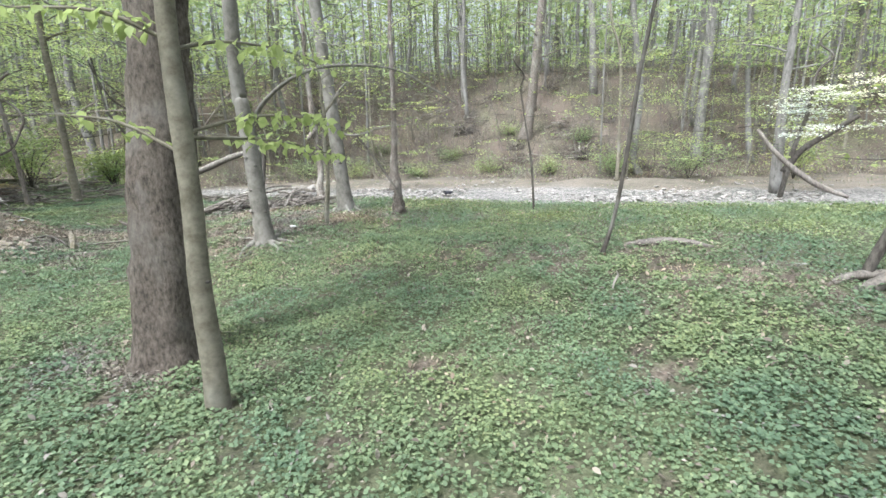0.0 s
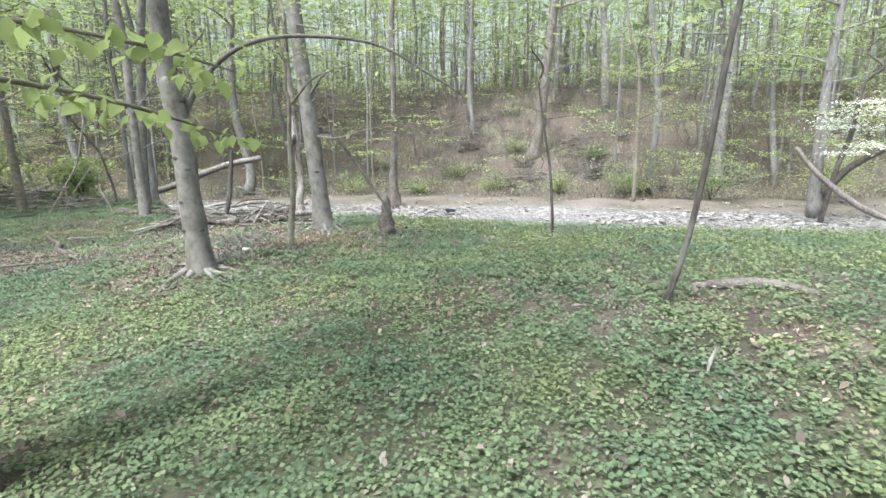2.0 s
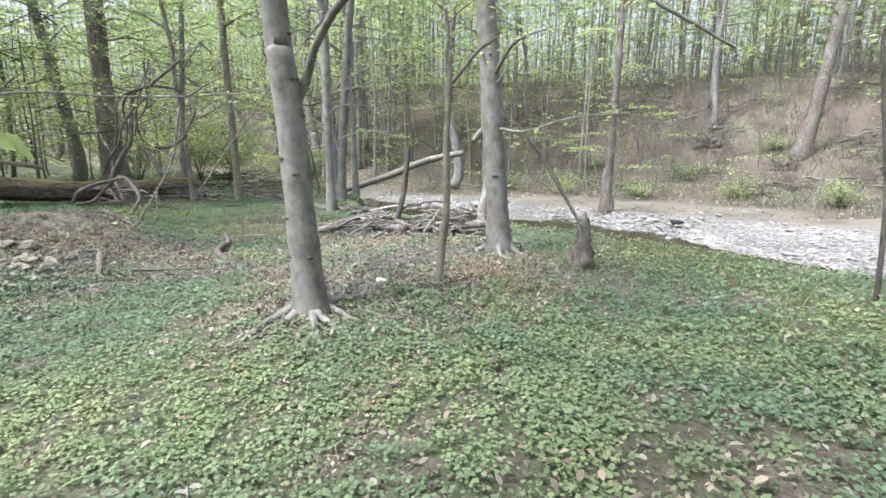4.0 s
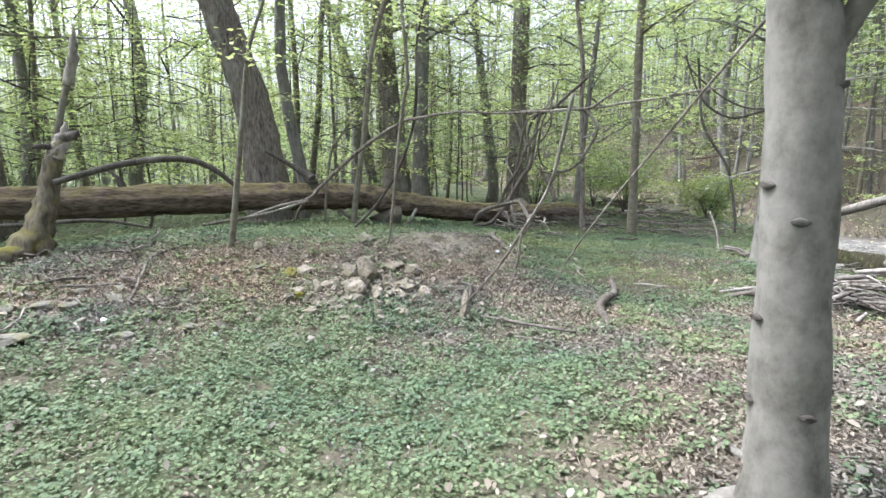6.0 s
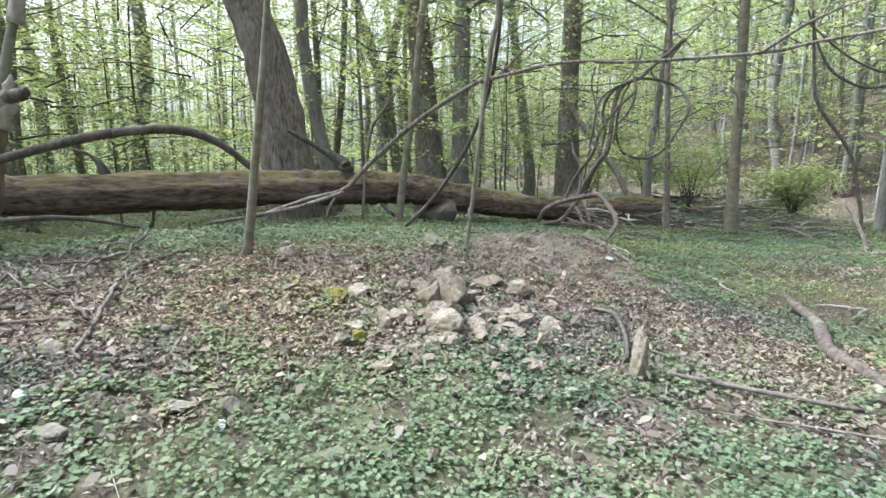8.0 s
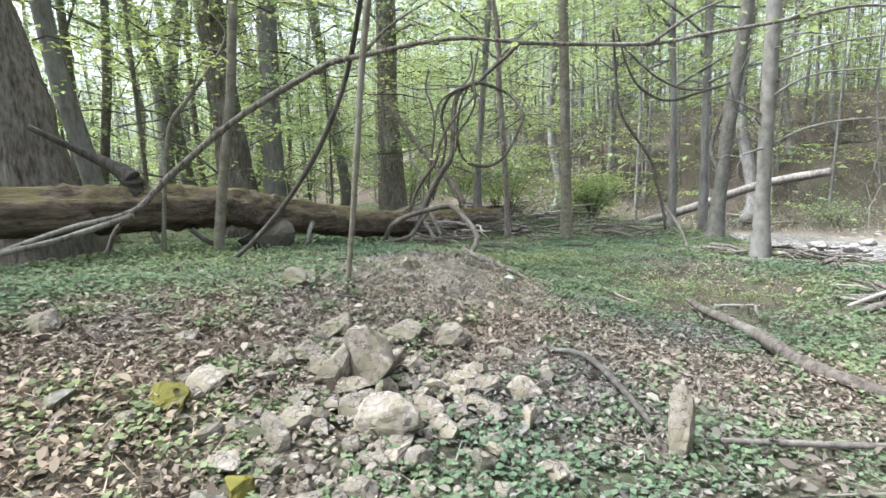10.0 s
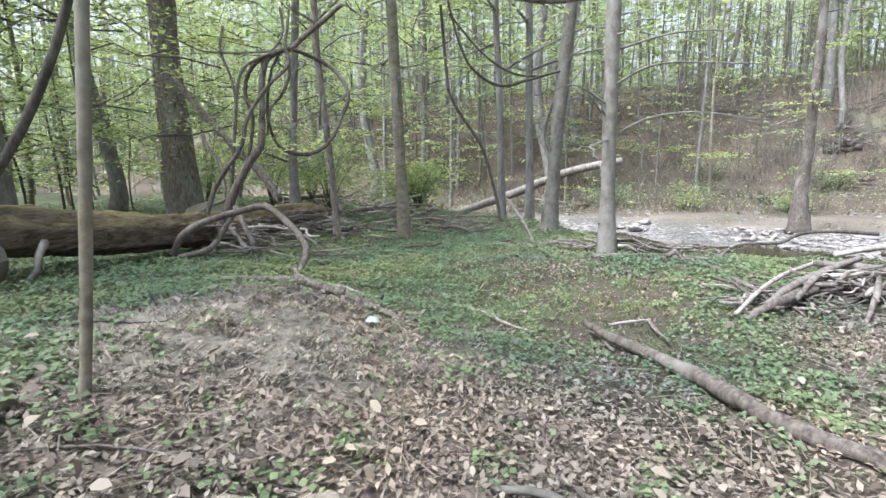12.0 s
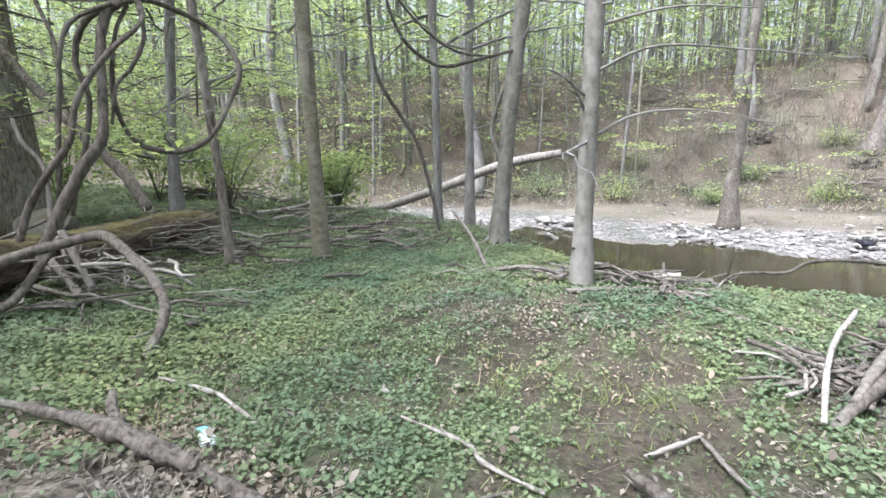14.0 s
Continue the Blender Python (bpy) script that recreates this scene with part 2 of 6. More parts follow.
def tube(line, sides=8, rough=0.0, rng=None, cap=True, flute=0):
    """A round, slightly uneven body along a line of (x, y, z, radius)."""
    line = np.asarray(line, float)
    p, r = line[:, :3], np.maximum(line[:, 3], 0.0008)
    d = np.gradient(p, axis=0)
    d /= np.linalg.norm(d, axis=1)[:, None] + 1e-9
    side = np.cross(d[0], (0.31, 0.82, 0.48))
    side /= np.linalg.norm(side)
    ang = np.linspace(0, 2 * np.pi, sides, endpoint=False)
    v = []
    lump = rng.normal(0, 1, (len(p), sides)) if rng is not None and rough else np.zeros((len(p), sides))
    if rough and rng is not None:
        lump = (lump + np.roll(lump, 1, 0) + np.roll(lump, 1, 1) + np.roll(lump, -1, 1)) / 2
    for i in range(len(p)):
        side = side - d[i] * np.dot(side, d[i])
        side /= np.linalg.norm(side) + 1e-9
        up = np.cross(d[i], side)
        k = r[i] * (1 + rough * lump[i] + (0.06 * np.cos(flute * ang) if flute else 0))
        v.append(p[i] + np.outer(np.cos(ang) * k, side) + np.outer(np.sin(ang) * k, up))
    v = np.concatenate(v)
    f = [(i * sides + j, i * sides + (j + 1) % sides, (i + 1) * sides + (j + 1) % sides, (i + 1) * sides + j) for i in range(len(p) - 1) for j in range(sides)]
    if cap:
        f += [tuple(range(sides))[::-1], tuple((len(p) - 1) * sides + j for j in range(sides))]
    return v, f


def wander(p0, p1, r0, r1, n=7, wob=0.05, rng=None, sag=0.0):
    """A line from p0 to p1 that strays a little, with tapering radius."""
    p0, p1 = np.asarray(p0, float), np.asarray(p1, float)
    u = np.linspace(0, 1, n)[:, None]
    p = p0 + (p1 - p0) * u
    p[1:-1] += rng.normal(0, wob, (n - 2, 3))
    p[:, 2:] += -sag * 4 * u * (1 - u)
    return np.hstack([p, r0 + (r1 - r0) * u])


def rand_dirs(rng, n, flat=0.5):
    d = rng.normal(0, 1, (n, 3))
    d[:, 2] *= flat
    return d / (np.linalg.norm(d, axis=1)[:, None] + 1e-9)


def leaves(centres, length, rng, flat=0.5, shape=4, width=0.62):
    """Loose leaf blades at the given centres, lying mostly level; returns vertices, shape per leaf."""
    n = len(centres)
    a = rand_dirs(rng, n, flat)
    b = np.cross(a, rand_dirs(rng, n, 1.0) * 0.45 + np.array((0, 0, 1.0)))
    b /= np.linalg.norm(b, axis=1)[:, None] + 1e-9
    up = np.cross(b, a)
    s = (length * rng.uniform(0.6, 1.25, n))[:, None]
    w = s * width
    if shape == 4:
        ring = [(-0.5, 0, 0), (0.05, 0.5, 0.1), (0.5, 0, -0.05), (0.05, -0.5, 0.1)]
    else:
        ring = [(-0.5, 0, 0), (-0.25, 0.42, 0.1), (0.15, 0.47, 0.1), (0.5, 0, -0.08), (0.15, -0.47, 0.1), (-0.25, -0.42, 0.1)]
    v = np.stack([centres + a * s * x + b * w * y + up * s * z for x, y, z in ring], 1)
    return v.reshape(-1, 3)

# ---- the lie of the land ----
BUMPS = [(-8.6, 8.6, 1.0, 0.24), (-9.4, 5.2, 2.3, 0.52), (-12.5, 8.8, 2.4, 0.36), (2.5, 6.0, 3.0, 0.2), (-3.0, 9.4, 1.3, 0.2), (-5.2, 6.6, 1.8, -0.12),
         (-2.4, 5.4, 1.2, -0.10), (-9.3, 9.7, 0.6, 0.16), (-7.4, 11.0, 1.4, -0.09)]


def smooth(a, b, v):
    t = np.clip((v - a) / (b - a), 0, 1)
    return t * t * (3 - 2 * t)


def lip(x):
    """Where the flat ends and the bank drops to the stream."""
    return np.interp(x, [-60, -24, -12, -9, -7.4, -6, -2.4, -1, 0.5, 2.5, 4.5, 8, 20, 60], [28, 24, 19.5, 17.4, 14.95, 14.5, 14.0, 13.6, 12.9, 12.0, 11.6, 11.1, 10.0, 8])


def foot(x):
    """Where the far hillside begins."""
    return np.interp(x, [-80, -19, -8, 0, 10, 60], [30, 30, 33, 33.5, 30, 28])


def shore(x):
    """The far edge of the pool."""
    return np.interp(x, [-60, -24, -12, -9, -6.4, -4.4, -2.4, -1, 0.5, 3, 8, 20, 60], [31, 29, 26.8, 25.5, 24.5, 24.1, 23.4, 22.6, 21.6, 19.2, 17.0, 15, 14])


def height(x, y):
    x, y = np.asarray(x, float), np.asarray(y, float)
    z = np.full(np.broadcast(x, y).shape, -0.46)
    for a, b, s, k in BUMPS:
        z = z + k * np.exp(-((x - a) ** 2 + (y - b) ** 2) / (2 * s * s))
    z = z + 0.06 * np.exp(-(((x + 8.65) / 1.0) ** 2 + ((y - 8.95) / 0.85) ** 2)) * wave(x, y, 0.55, 15)
    l, f = lip(x), foot(x)
    z = z - 1.6 * smooth(-0.1, 1.7, y - l) + 0.35 * smooth(-2.7, 5.0, y - shore(x))
    d = np.maximum(y - f, 0)
    z = z + 0.55 * (np.sqrt(np.minimum(d, 16) ** 2 + 9) - 3) + 0.12 * np.maximum(d - 16, 0) * (1 - 0.5 * smooth(70, 200, d))
    return z


def bar_end(x):
    """Where the cobbles give way to sand."""
    return np.interp(x, [-60, -12, -8, -4, 0, 4, 8, 14, 60], [33, 29.5, 28.0, 27.3, 26.6, 25.6, 24.4, 22.6, 19])


def wave(x, y, scale, seed):
    """Soft value noise from a few crossed waves, about -1 to 1."""
    g = np.random.default_rng(seed)
    out = 0
    for k in range(9):
        a, ph, f = g.uniform(0, 6.28), g.uniform(0, 6.28), g.uniform(0.6, 2.2) / scale
        out = out + np.sin((x * np.cos(a) + y * np.sin(a)) * f * 6.28 + ph + 1.3 * np.sin((y * np.cos(a) - x * np.sin(a)) * f * 4 + ph * 2))
    return out / 4.2


LITTER = [(-8.3, 9.1, 0.35, 0.2), (-8.2, 4.4, 0.95, 0.95), (-8.1, 5.9, 0.7, 0.7), (-8.6, 6.8, 0.55, 0.65), (-7.1, 5.1, 0.5, 0.4), (-7.1, 6.4, 0.35, 0.3), (-7.35, 7.45, 0.45, 0.35), (-6.75, 8.05, 0.4, 0.5), (-6.5, 8.95, 0.45, 0.65),
          (-5.9, 7.75, 0.22, 0.6), (-5.65, 7.15, 0.18, 0.6), (-5.3, 8.9, 0.35, 0.5), (-5.4, 9.65, 0.5, 0.5), (-7.1, 9.85, 0.45, 0.45), (-3.2, 8.2, 0.5, 0.85), (-3.6, 10.6, 1.1, 0.9), (-1.4, 10.4, 1.0, 0.8), (-4.3, 9.1, 0.3, 0.4),
          (-5.0, 11.5, 0.6, 0.95), (-7.8, 8.3, 0.42, 0.65), (-7.2, 8.75, 0.42, 0.5), (-8.5, 7.8, 0.45, 0.5), (-7.6, 9.1, 0.35, 0.5), (-9.25, 10.0, 0.35, 0.65), (-8.65, 9.8, 0.3, 0.7), (-8.0, 13.5, 0.7, 0.5), (-1.2, 6.6, 0.4, 0.35), (1.6, 6.9, 0.8, 0.45), (3.3, 5.5, 0.7, 0.7),
          (0.3, 7.0, 0.5, 0.3), (-2.95, 4.1, 0.4, 0.75), (0.7, 4.2, 0.2, 0.5), (-0.2, 3.6, 0.16, 0.5), (1.5, 3.4, 0.2, 0.5), (-2.3, 3.5, 0.25, 0.5)]


BARE = [(-7.0, 9.2, 0.4, 0.5), (-6.2, 9.5, 0.35, 0.55), (-8.2, 6.6, 0.4, 0.4), (-7.7, 11.8, 0.8, 0.6), (-6.7, 12.3, 0.8, 0.5), (-6.5, 11.1, 0.6, 0.45), (-6.8, 9.75, 0.35, 0.5), (-2.7, 9.2, 0.6, 0.6), (-3.7, 8.7, 0.4, 0.6), (-7.2, 10.6, 0.4, 0.4), (-8.3, 12.9, 0.7, 0.4), (0.4, 6.3, 0.5, 0.35), (2.6, 5.9, 0.6, 0.35)]


def bare_at(x, y):
    """Trodden dark soil."""
    c = 0
    for a, b, s, k in BARE:
        c = c + k * np.exp(-((x - a) ** 2 + (y - b) ** 2) / (2 * s * s))
    return np.clip(c, 0, 1)


def litter_at(x, y):
    c = 0
    for a, b, s, k in LITTER:
        c = c + k * np.exp(-((x - a) ** 2 + (y - b) ** 2) / (2 * s * s))
    return np.clip(c, 0, 1)


def ridge_at(x, y):
    """The spine of broken stone on the mound."""
    return np.exp(-(((x + 7.3) / 0.42) ** 2 + ((y - 7.4) / 0.5) ** 2))


def straw_at(x, y):
    """The mound's cap of matted straw."""
    return np.clip(1.4 * np.exp(-(((x + 8.65) / 0.95) ** 2 + ((y - 8.95) / 0.78) ** 2)), 0, 1)


def green_at(x, y):
    """How dense the herbs grow."""
    g = 0.85 - 0.7 * bare_at(x, y) - 0.68 * litter_at(x, y) - 0.85 * straw_at(x, y) + 0.24 * wave(x, y, 2.2, 3) + 0.5 * wave(x, y, 0.75, 4) + 0.38 * wave(x, y, 0.27, 14)
    g = g * (1 - smooth(-0.6, 1.2, y - lip(x))) * (1 - 0.6 * ridge_at(x, y))
    return np.clip(g, 0, 1)


def bed_at(x, y):
    """Sand and gravel of the stream's bed."""
    d = y - lip(x)
    return np.clip(smooth(0.3, 1.8, d) * (1 - smooth(-3.0, 1.0, y - foot(x) + 1.2 * wave(x, y, 6, 8))), 0, 1)


def spread(lo, hi, fine_lo, fine_hi, step, growth=1.11):
    mid = list(np.arange(fine_lo, fine_hi, step))
    a, s, left = fine_lo, step, []
    while a > lo:
        s *= growth
        a -= s
        left.append(a)
    b, s, right = mid[-1], step, []
    while b < hi:
        s *= growth
        b += s
        right.append(b)
    return np.array(left[::-1] + mid + right)


def make_ground():
    xs, ys = spread(-420, 420, -14, 7, 0.11), spread(-300, 420, -1, 20, 0.11)
    X, Y = np.meshgrid(xs, ys)
    near = np.exp(-(((X + 4) / 22) ** 2 + ((Y - 9) / 22) ** 2))
    Z = height(X, Y) + near * (0.018 * wave(X, Y, 0.9, 11) + 0.010 * wave(X, Y, 0.28, 12)) + (1 - near) * 0.25 * wave(X, Y, 9, 13) * smooth(3, 20, np.abs(Y - 20) * 0 + np.abs(Y - 9))
    nx, ny = len(xs), len(ys)
    i = np.arange(nx * ny).reshape(ny, nx)
    f = np.stack([i[:-1, :-1], i[:-1, 1:], i[1:, 1:], i[1:, :-1]], -1).reshape(-1, 4)
    me = bpy.data.meshes.new("ground")
    me.from_pydata(np.stack([X.ravel(), Y.ravel(), Z.ravel()], 1).tolist(), [], f.tolist())
    me.polygons.foreach_set("use_smooth", [True] * len(me.polygons))
    far_hill = smooth(-2, 6, Y - foot(X))
    g = green_at(X, Y) * (1 - far_hill) + far_hill * np.clip(0.1 + 0.3 * wave(X, Y, 5, 21), 0, 0.5)
    lit = np.clip(litter_at(X, Y) * 1.1 + straw_at(X, Y) + 0.35 * wave(X, Y, 1.1, 5) - bare_at(X, Y), 0, 1) * (1 - far_hill) + far_hill * np.clip(0.6 + 0.5 * wave(X, Y, 3.5, 22), 0, 1)
    bar = smooth(-1.0, 0.8, Y - shore(X)) * (1 - smooth(-0.8, 0.8, Y - bar_end(X) + 0.5 * wave(X, Y, 5, 31)))
    col = np.stack([g.ravel(), bed_at(X, Y).ravel(), lit.ravel(), bar.ravel()], 1)
    at = me.color_attributes.new("cover", "FLOAT_COLOR", "POINT")
    at.data.foreach_set("color", col.astype(np.float32).ravel())
    st = np.clip(straw_at(X, Y) * (0.9 + 0.5 * wave(X, Y, 0.4, 16)), 0, 1).ravel()
    me.color_attributes.new("straw", "FLOAT_COLOR", "POINT").data.foreach_set("color", np.stack([st, st, st, st], 1).astype(np.float32).ravel())
    me.materials.append(GROUND)
    ob = new("ground", me)
    return tagged(ob, "forest floor of soil, leaf litter and thin green growth", "ground", kind="structure")


make_ground()
HZ = lambda x, y: float(height(x, y))

# water in the stream's pool
def make_water():
    m, n, b = mat("stream_water", 0.04)
    b.inputs["Base Color"].default_value = (0.03, 0.027, 0.014, 1)
    b.inputs["Specular IOR Level"].default_value = 0.5
    b.inputs["IOR"].default_value = 1.33
    bump(n, b, noise_at(n, 3.0, (1, 2, 1), 3), 0.08, 0.02)
    xs = np.linspace(-40, 12.0, 70)
    v = [(x, lip(x) + d, -1.93) for x in xs for d in (0.2, shore(x) - lip(x) + 1.2 + 0.4 * math.sin(x * 0.9))]
    f = [(2 * i, 2 * i + 2, 2 * i + 3, 2 * i + 1) for i in range(len(xs) - 1)]
    ob = part("water", Geo().add(v, f), m)
    tagged(ob, "still brown pool of shallow stream water", "water", kind="structure")


make_water()


def scatter(rng, n, x0, x1, y0, y1, density):
    """Places where density(x, y) beats a random number."""
    x, y = rng.uniform(x0, x1, n), rng.uniform(y0, y1, n)
    keep = rng.uniform(0, 1, n) < density(x, y)
    return x[keep], y[keep]


def stuff(name, verts, size, material, label, category):
    ob = new(name, fast_mesh(name, verts, size, material))
    return tagged(ob, label, category, kind="stuff")


TRACK = ((0.0, 1.0), (0.0, 4.0), (-1.8, 6.0), (-4.8, 6.2), (-6.8, 7.8), (-8.0, 10.5), (-8.3, 12.0))


def off_track(x, y):
    """Distance from the trodden line through the clearing."""
    best = np.full(np.shape(x), 99.0)
    for (a, b), (c, d) in zip(TRACK, TRACK[1:]):
        t = np.clip(((x - a) * (c - a) + (y - b) * (d - b)) / ((c - a) ** 2 + (d - b) ** 2), 0, 1)
        best = np.minimum(best, np.hypot(x - a - t * (c - a), y - b - t * (d - b)))
    return best


def ground_cover():
    rng = np.random.default_rng(5)
    x, y = scatter(rng, 780000, -13, 6, 0.6, 16, lambda a, b: green_at(a, b) ** 1.3 * (1 - smooth(3.2, 5.0, off_track(a, b))))
    lift = rng.uniform(0.01, 0.07, len(x)) * (0.6 + 0.5 * wave(x, y, 1.5, 9))
    p = np.stack([x, y, height(x, y) + lift + 0.012], 1)
    close = off_track(x, y) < 1.5
    stuff("ground_herbs", leaves(p[close], 0.03, rng, 0.36, 4, 0.95), 4, LEAF_GROUND, "dense low carpet of small round green spring leaves", "plants")
    stuff("clearing_herbs", leaves(p[~close], 0.034, rng, 0.34, 4, 1.0), 4, LEAF_GROUND, "low carpet of green spring leaves in the clearing", "plants")
    x, y = scatter(rng, 210000, -15, 9, 0.6, 19, lambda a, b: green_at(a, b) ** 1.3 * smooth(3.2, 5.0, off_track(a, b)))
    p = np.stack([x, y, height(x, y) + rng.uniform(0.02, 0.09, len(x))], 1)
    stuff("outer_herbs", leaves(p, 0.05, rng, 0.35, 4, 0.9), 4, LEAF_GROUND, "low green herbs round the clearing", "plants")
    x, y = scatter(rng, 60000, -30, 16, 0.6, 26, lambda a, b: green_at(a, b) * smooth(8.0, 10.0, off_track(a, b)) * 0.8)
    p = np.stack([x, y, height(x, y) + rng.uniform(0.02, 0.1, len(x))], 1)
    stuff("distant_herbs", leaves(p, 0.1, rng, 0.3, 4, 0.8), 4, LEAF_GROUND, "low green herbs farther off under the trees", "plants")
    x, y = scatter(rng, 150000, -12, 6, 0.6, 16, lambda a, b: np.clip(0.24 + litter_at(a, b) * 0.95 + 0.25 * wave(a, b, 0.9, 6), 0, 1) * (b < lip(a) + 1) * (1 - 0.6 * straw_at(a, b)) * (1 - 0.7 * bare_at(a, b)) * (1 - 0.7 * ridge_at(a, b)))
    p = np.stack([x, y, height(x, y) + rng.uniform(0.008, 0.035, len(x))], 1)
    x2, y2 = scatter(rng, 240000, -10.5, -1.5, 3.5, 13.5, lambda a, b: np.clip(litter_at(a, b) * 1.1 - 0.1 + 0.3 * wave(a, b, 0.5, 7), 0, 1) * (b < lip(a)) * (1 - 0.7 * ridge_at(a, b)) * (1 - 0.55 * straw_at(a, b)))
    p = np.vstack([p, np.stack([x2, y2, height(x2, y2) + rng.uniform(0.004, 0.04, len(x2))], 1)])
    stuff("leaf_litter", leaves(p, 0.04, rng, 0.6, 4, 0.5), 4, LEAF_DRY, "brown and tan fallen leaves lying on the soil", "leaf litter")
    x, y = scatter(rng, 13000, -10.5, 5, 1, 13.5, lambda a, b: np.clip(0.15 + 0.2 * wave(a, b, 0.8, 17) + litter_at(a, b) * 0.9, 0, 1) * (b < lip(a)) * (1 - 0.85 * straw_at(a, b)))
    p = np.stack([x, y, height(x, y) + rng.uniform(0.03, 0.075, len(x))], 1)
    stuff("large_dry_leaves", leaves(p, 0.06, rng, 0.6, 6, 0.55), 6, LEAF_DRY, "larger curled tan leaves on top of the litter", "leaf litter")
    n = 14000
    x, y = scatter(rng, n, -10.5, -1.5, 3.5, 13.5, lambda a, b: np.clip(0.05 + litter_at(a, b), 0, 1) * (b < lip(a)))
    a, ln = rng.uniform(0, 3.14, len(x)), rng.uniform(0.03, 0.16, len(x))
    d = np.stack([np.cos(a) * ln, np.sin(a) * ln, rng.normal(0, 0.01, len(x))], 1)
    s = np.stack([-np.sin(a), np.cos(a), np.zeros(len(x))], 1) * 0.0025
    p = np.stack([x, y, height(x, y) + 0.03], 1)
    stuff("twig_litter", np.stack([p - d - s, p - d + s, p + d + s * 0.5, p + d - s * 0.5], 1).reshape(-1, 3), 4, LEAF_DRY, "thin broken twigs and stalks in the leaf litter", "twigs")


ground_cover()


def blob(rng, size, squash=(1, 1, 0.7), rough=0.22, sub=2):
    """A broken stone: an icosphere cut by a few random planes, then roughened."""
    bm = bmesh.new()
    bmesh.ops.create_icosphere(bm, subdivisions=sub, radius=1)
    co = np.array([v.co for v in bm.verts])
    f = [[v.index for v in face.verts] for face in bm.faces]
    bm.free()
    for k in range(14):
        d = rng.normal(0, 1, 3)
        d /= np.linalg.norm(d)
        h = rng.uniform(0.4, 0.78)
        over = np.maximum(co @ d - h, 0)
        co = co - over[:, None] * d * 0.97
    off = Vector(rng.uniform(-50, 50, 3))
    k = np.array([1 + rough * 0.7 * noise.noise(Vector(c) * 1.6 + off) + rough * 0.4 * noise.noise(Vector(c) * 4.5 + off) + rough * 0.22 * noise.noise(Vector(c) * 11 + off) for c in co])
    return co * k[:, None] * np.array(squash) * size * 1.15, f


def gravel():
    """Pale cobbles of the gravel bar, joined."""
    rng = np.random.default_rng(17)
    shapes = []
    for k in range(10):
        v, f = blob(np.random.default_rng(k), 1, (1, 0.75, 0.45), 0.3, 1)
        shapes.append((v[:12] if len(v) == 12 else v, f))
    x, y = scatter(rng, 26000, -16, 20, 15, 31, lambda a, b: smooth(0.0, 1.2, b - shore(a)) * (1 - smooth(-1.2, 0.8, b - bar_end(a) + 0.5 * wave(a, b, 5, 31))) * 0.9)
    x2, y2 = scatter(rng, 2600, -16, 20, 22, 36, lambda a, b: (b > bar_end(a)) * (b < foot(a) + 2) * np.clip(0.35 + 0.6 * wave(a, b, 3, 33), 0, 1))
    x, y = np.concatenate([x, x2]), np.concatenate([y, y2])
    g = Geo()
    for a, b in zip(x, y):
        v, f = shapes[rng.integers(10)]
        s = 0.035 + 0.17 * rng.random() ** 4
        t = rng.uniform(0, 6.28)
        c, d = math.cos(t), math.sin(t)
        g.add(v @ np.array([[c, d, 0], [-d, c, 0], [0, 0, 1]]) * s + (a, b, HZ(a, b) + s * 0.12), f)
    tagged(part("gravel_bar", g, GRAVEL, flat=True), "pale cobbles and gravel along the stream bed", "gravel", kind="stuff")


gravel()




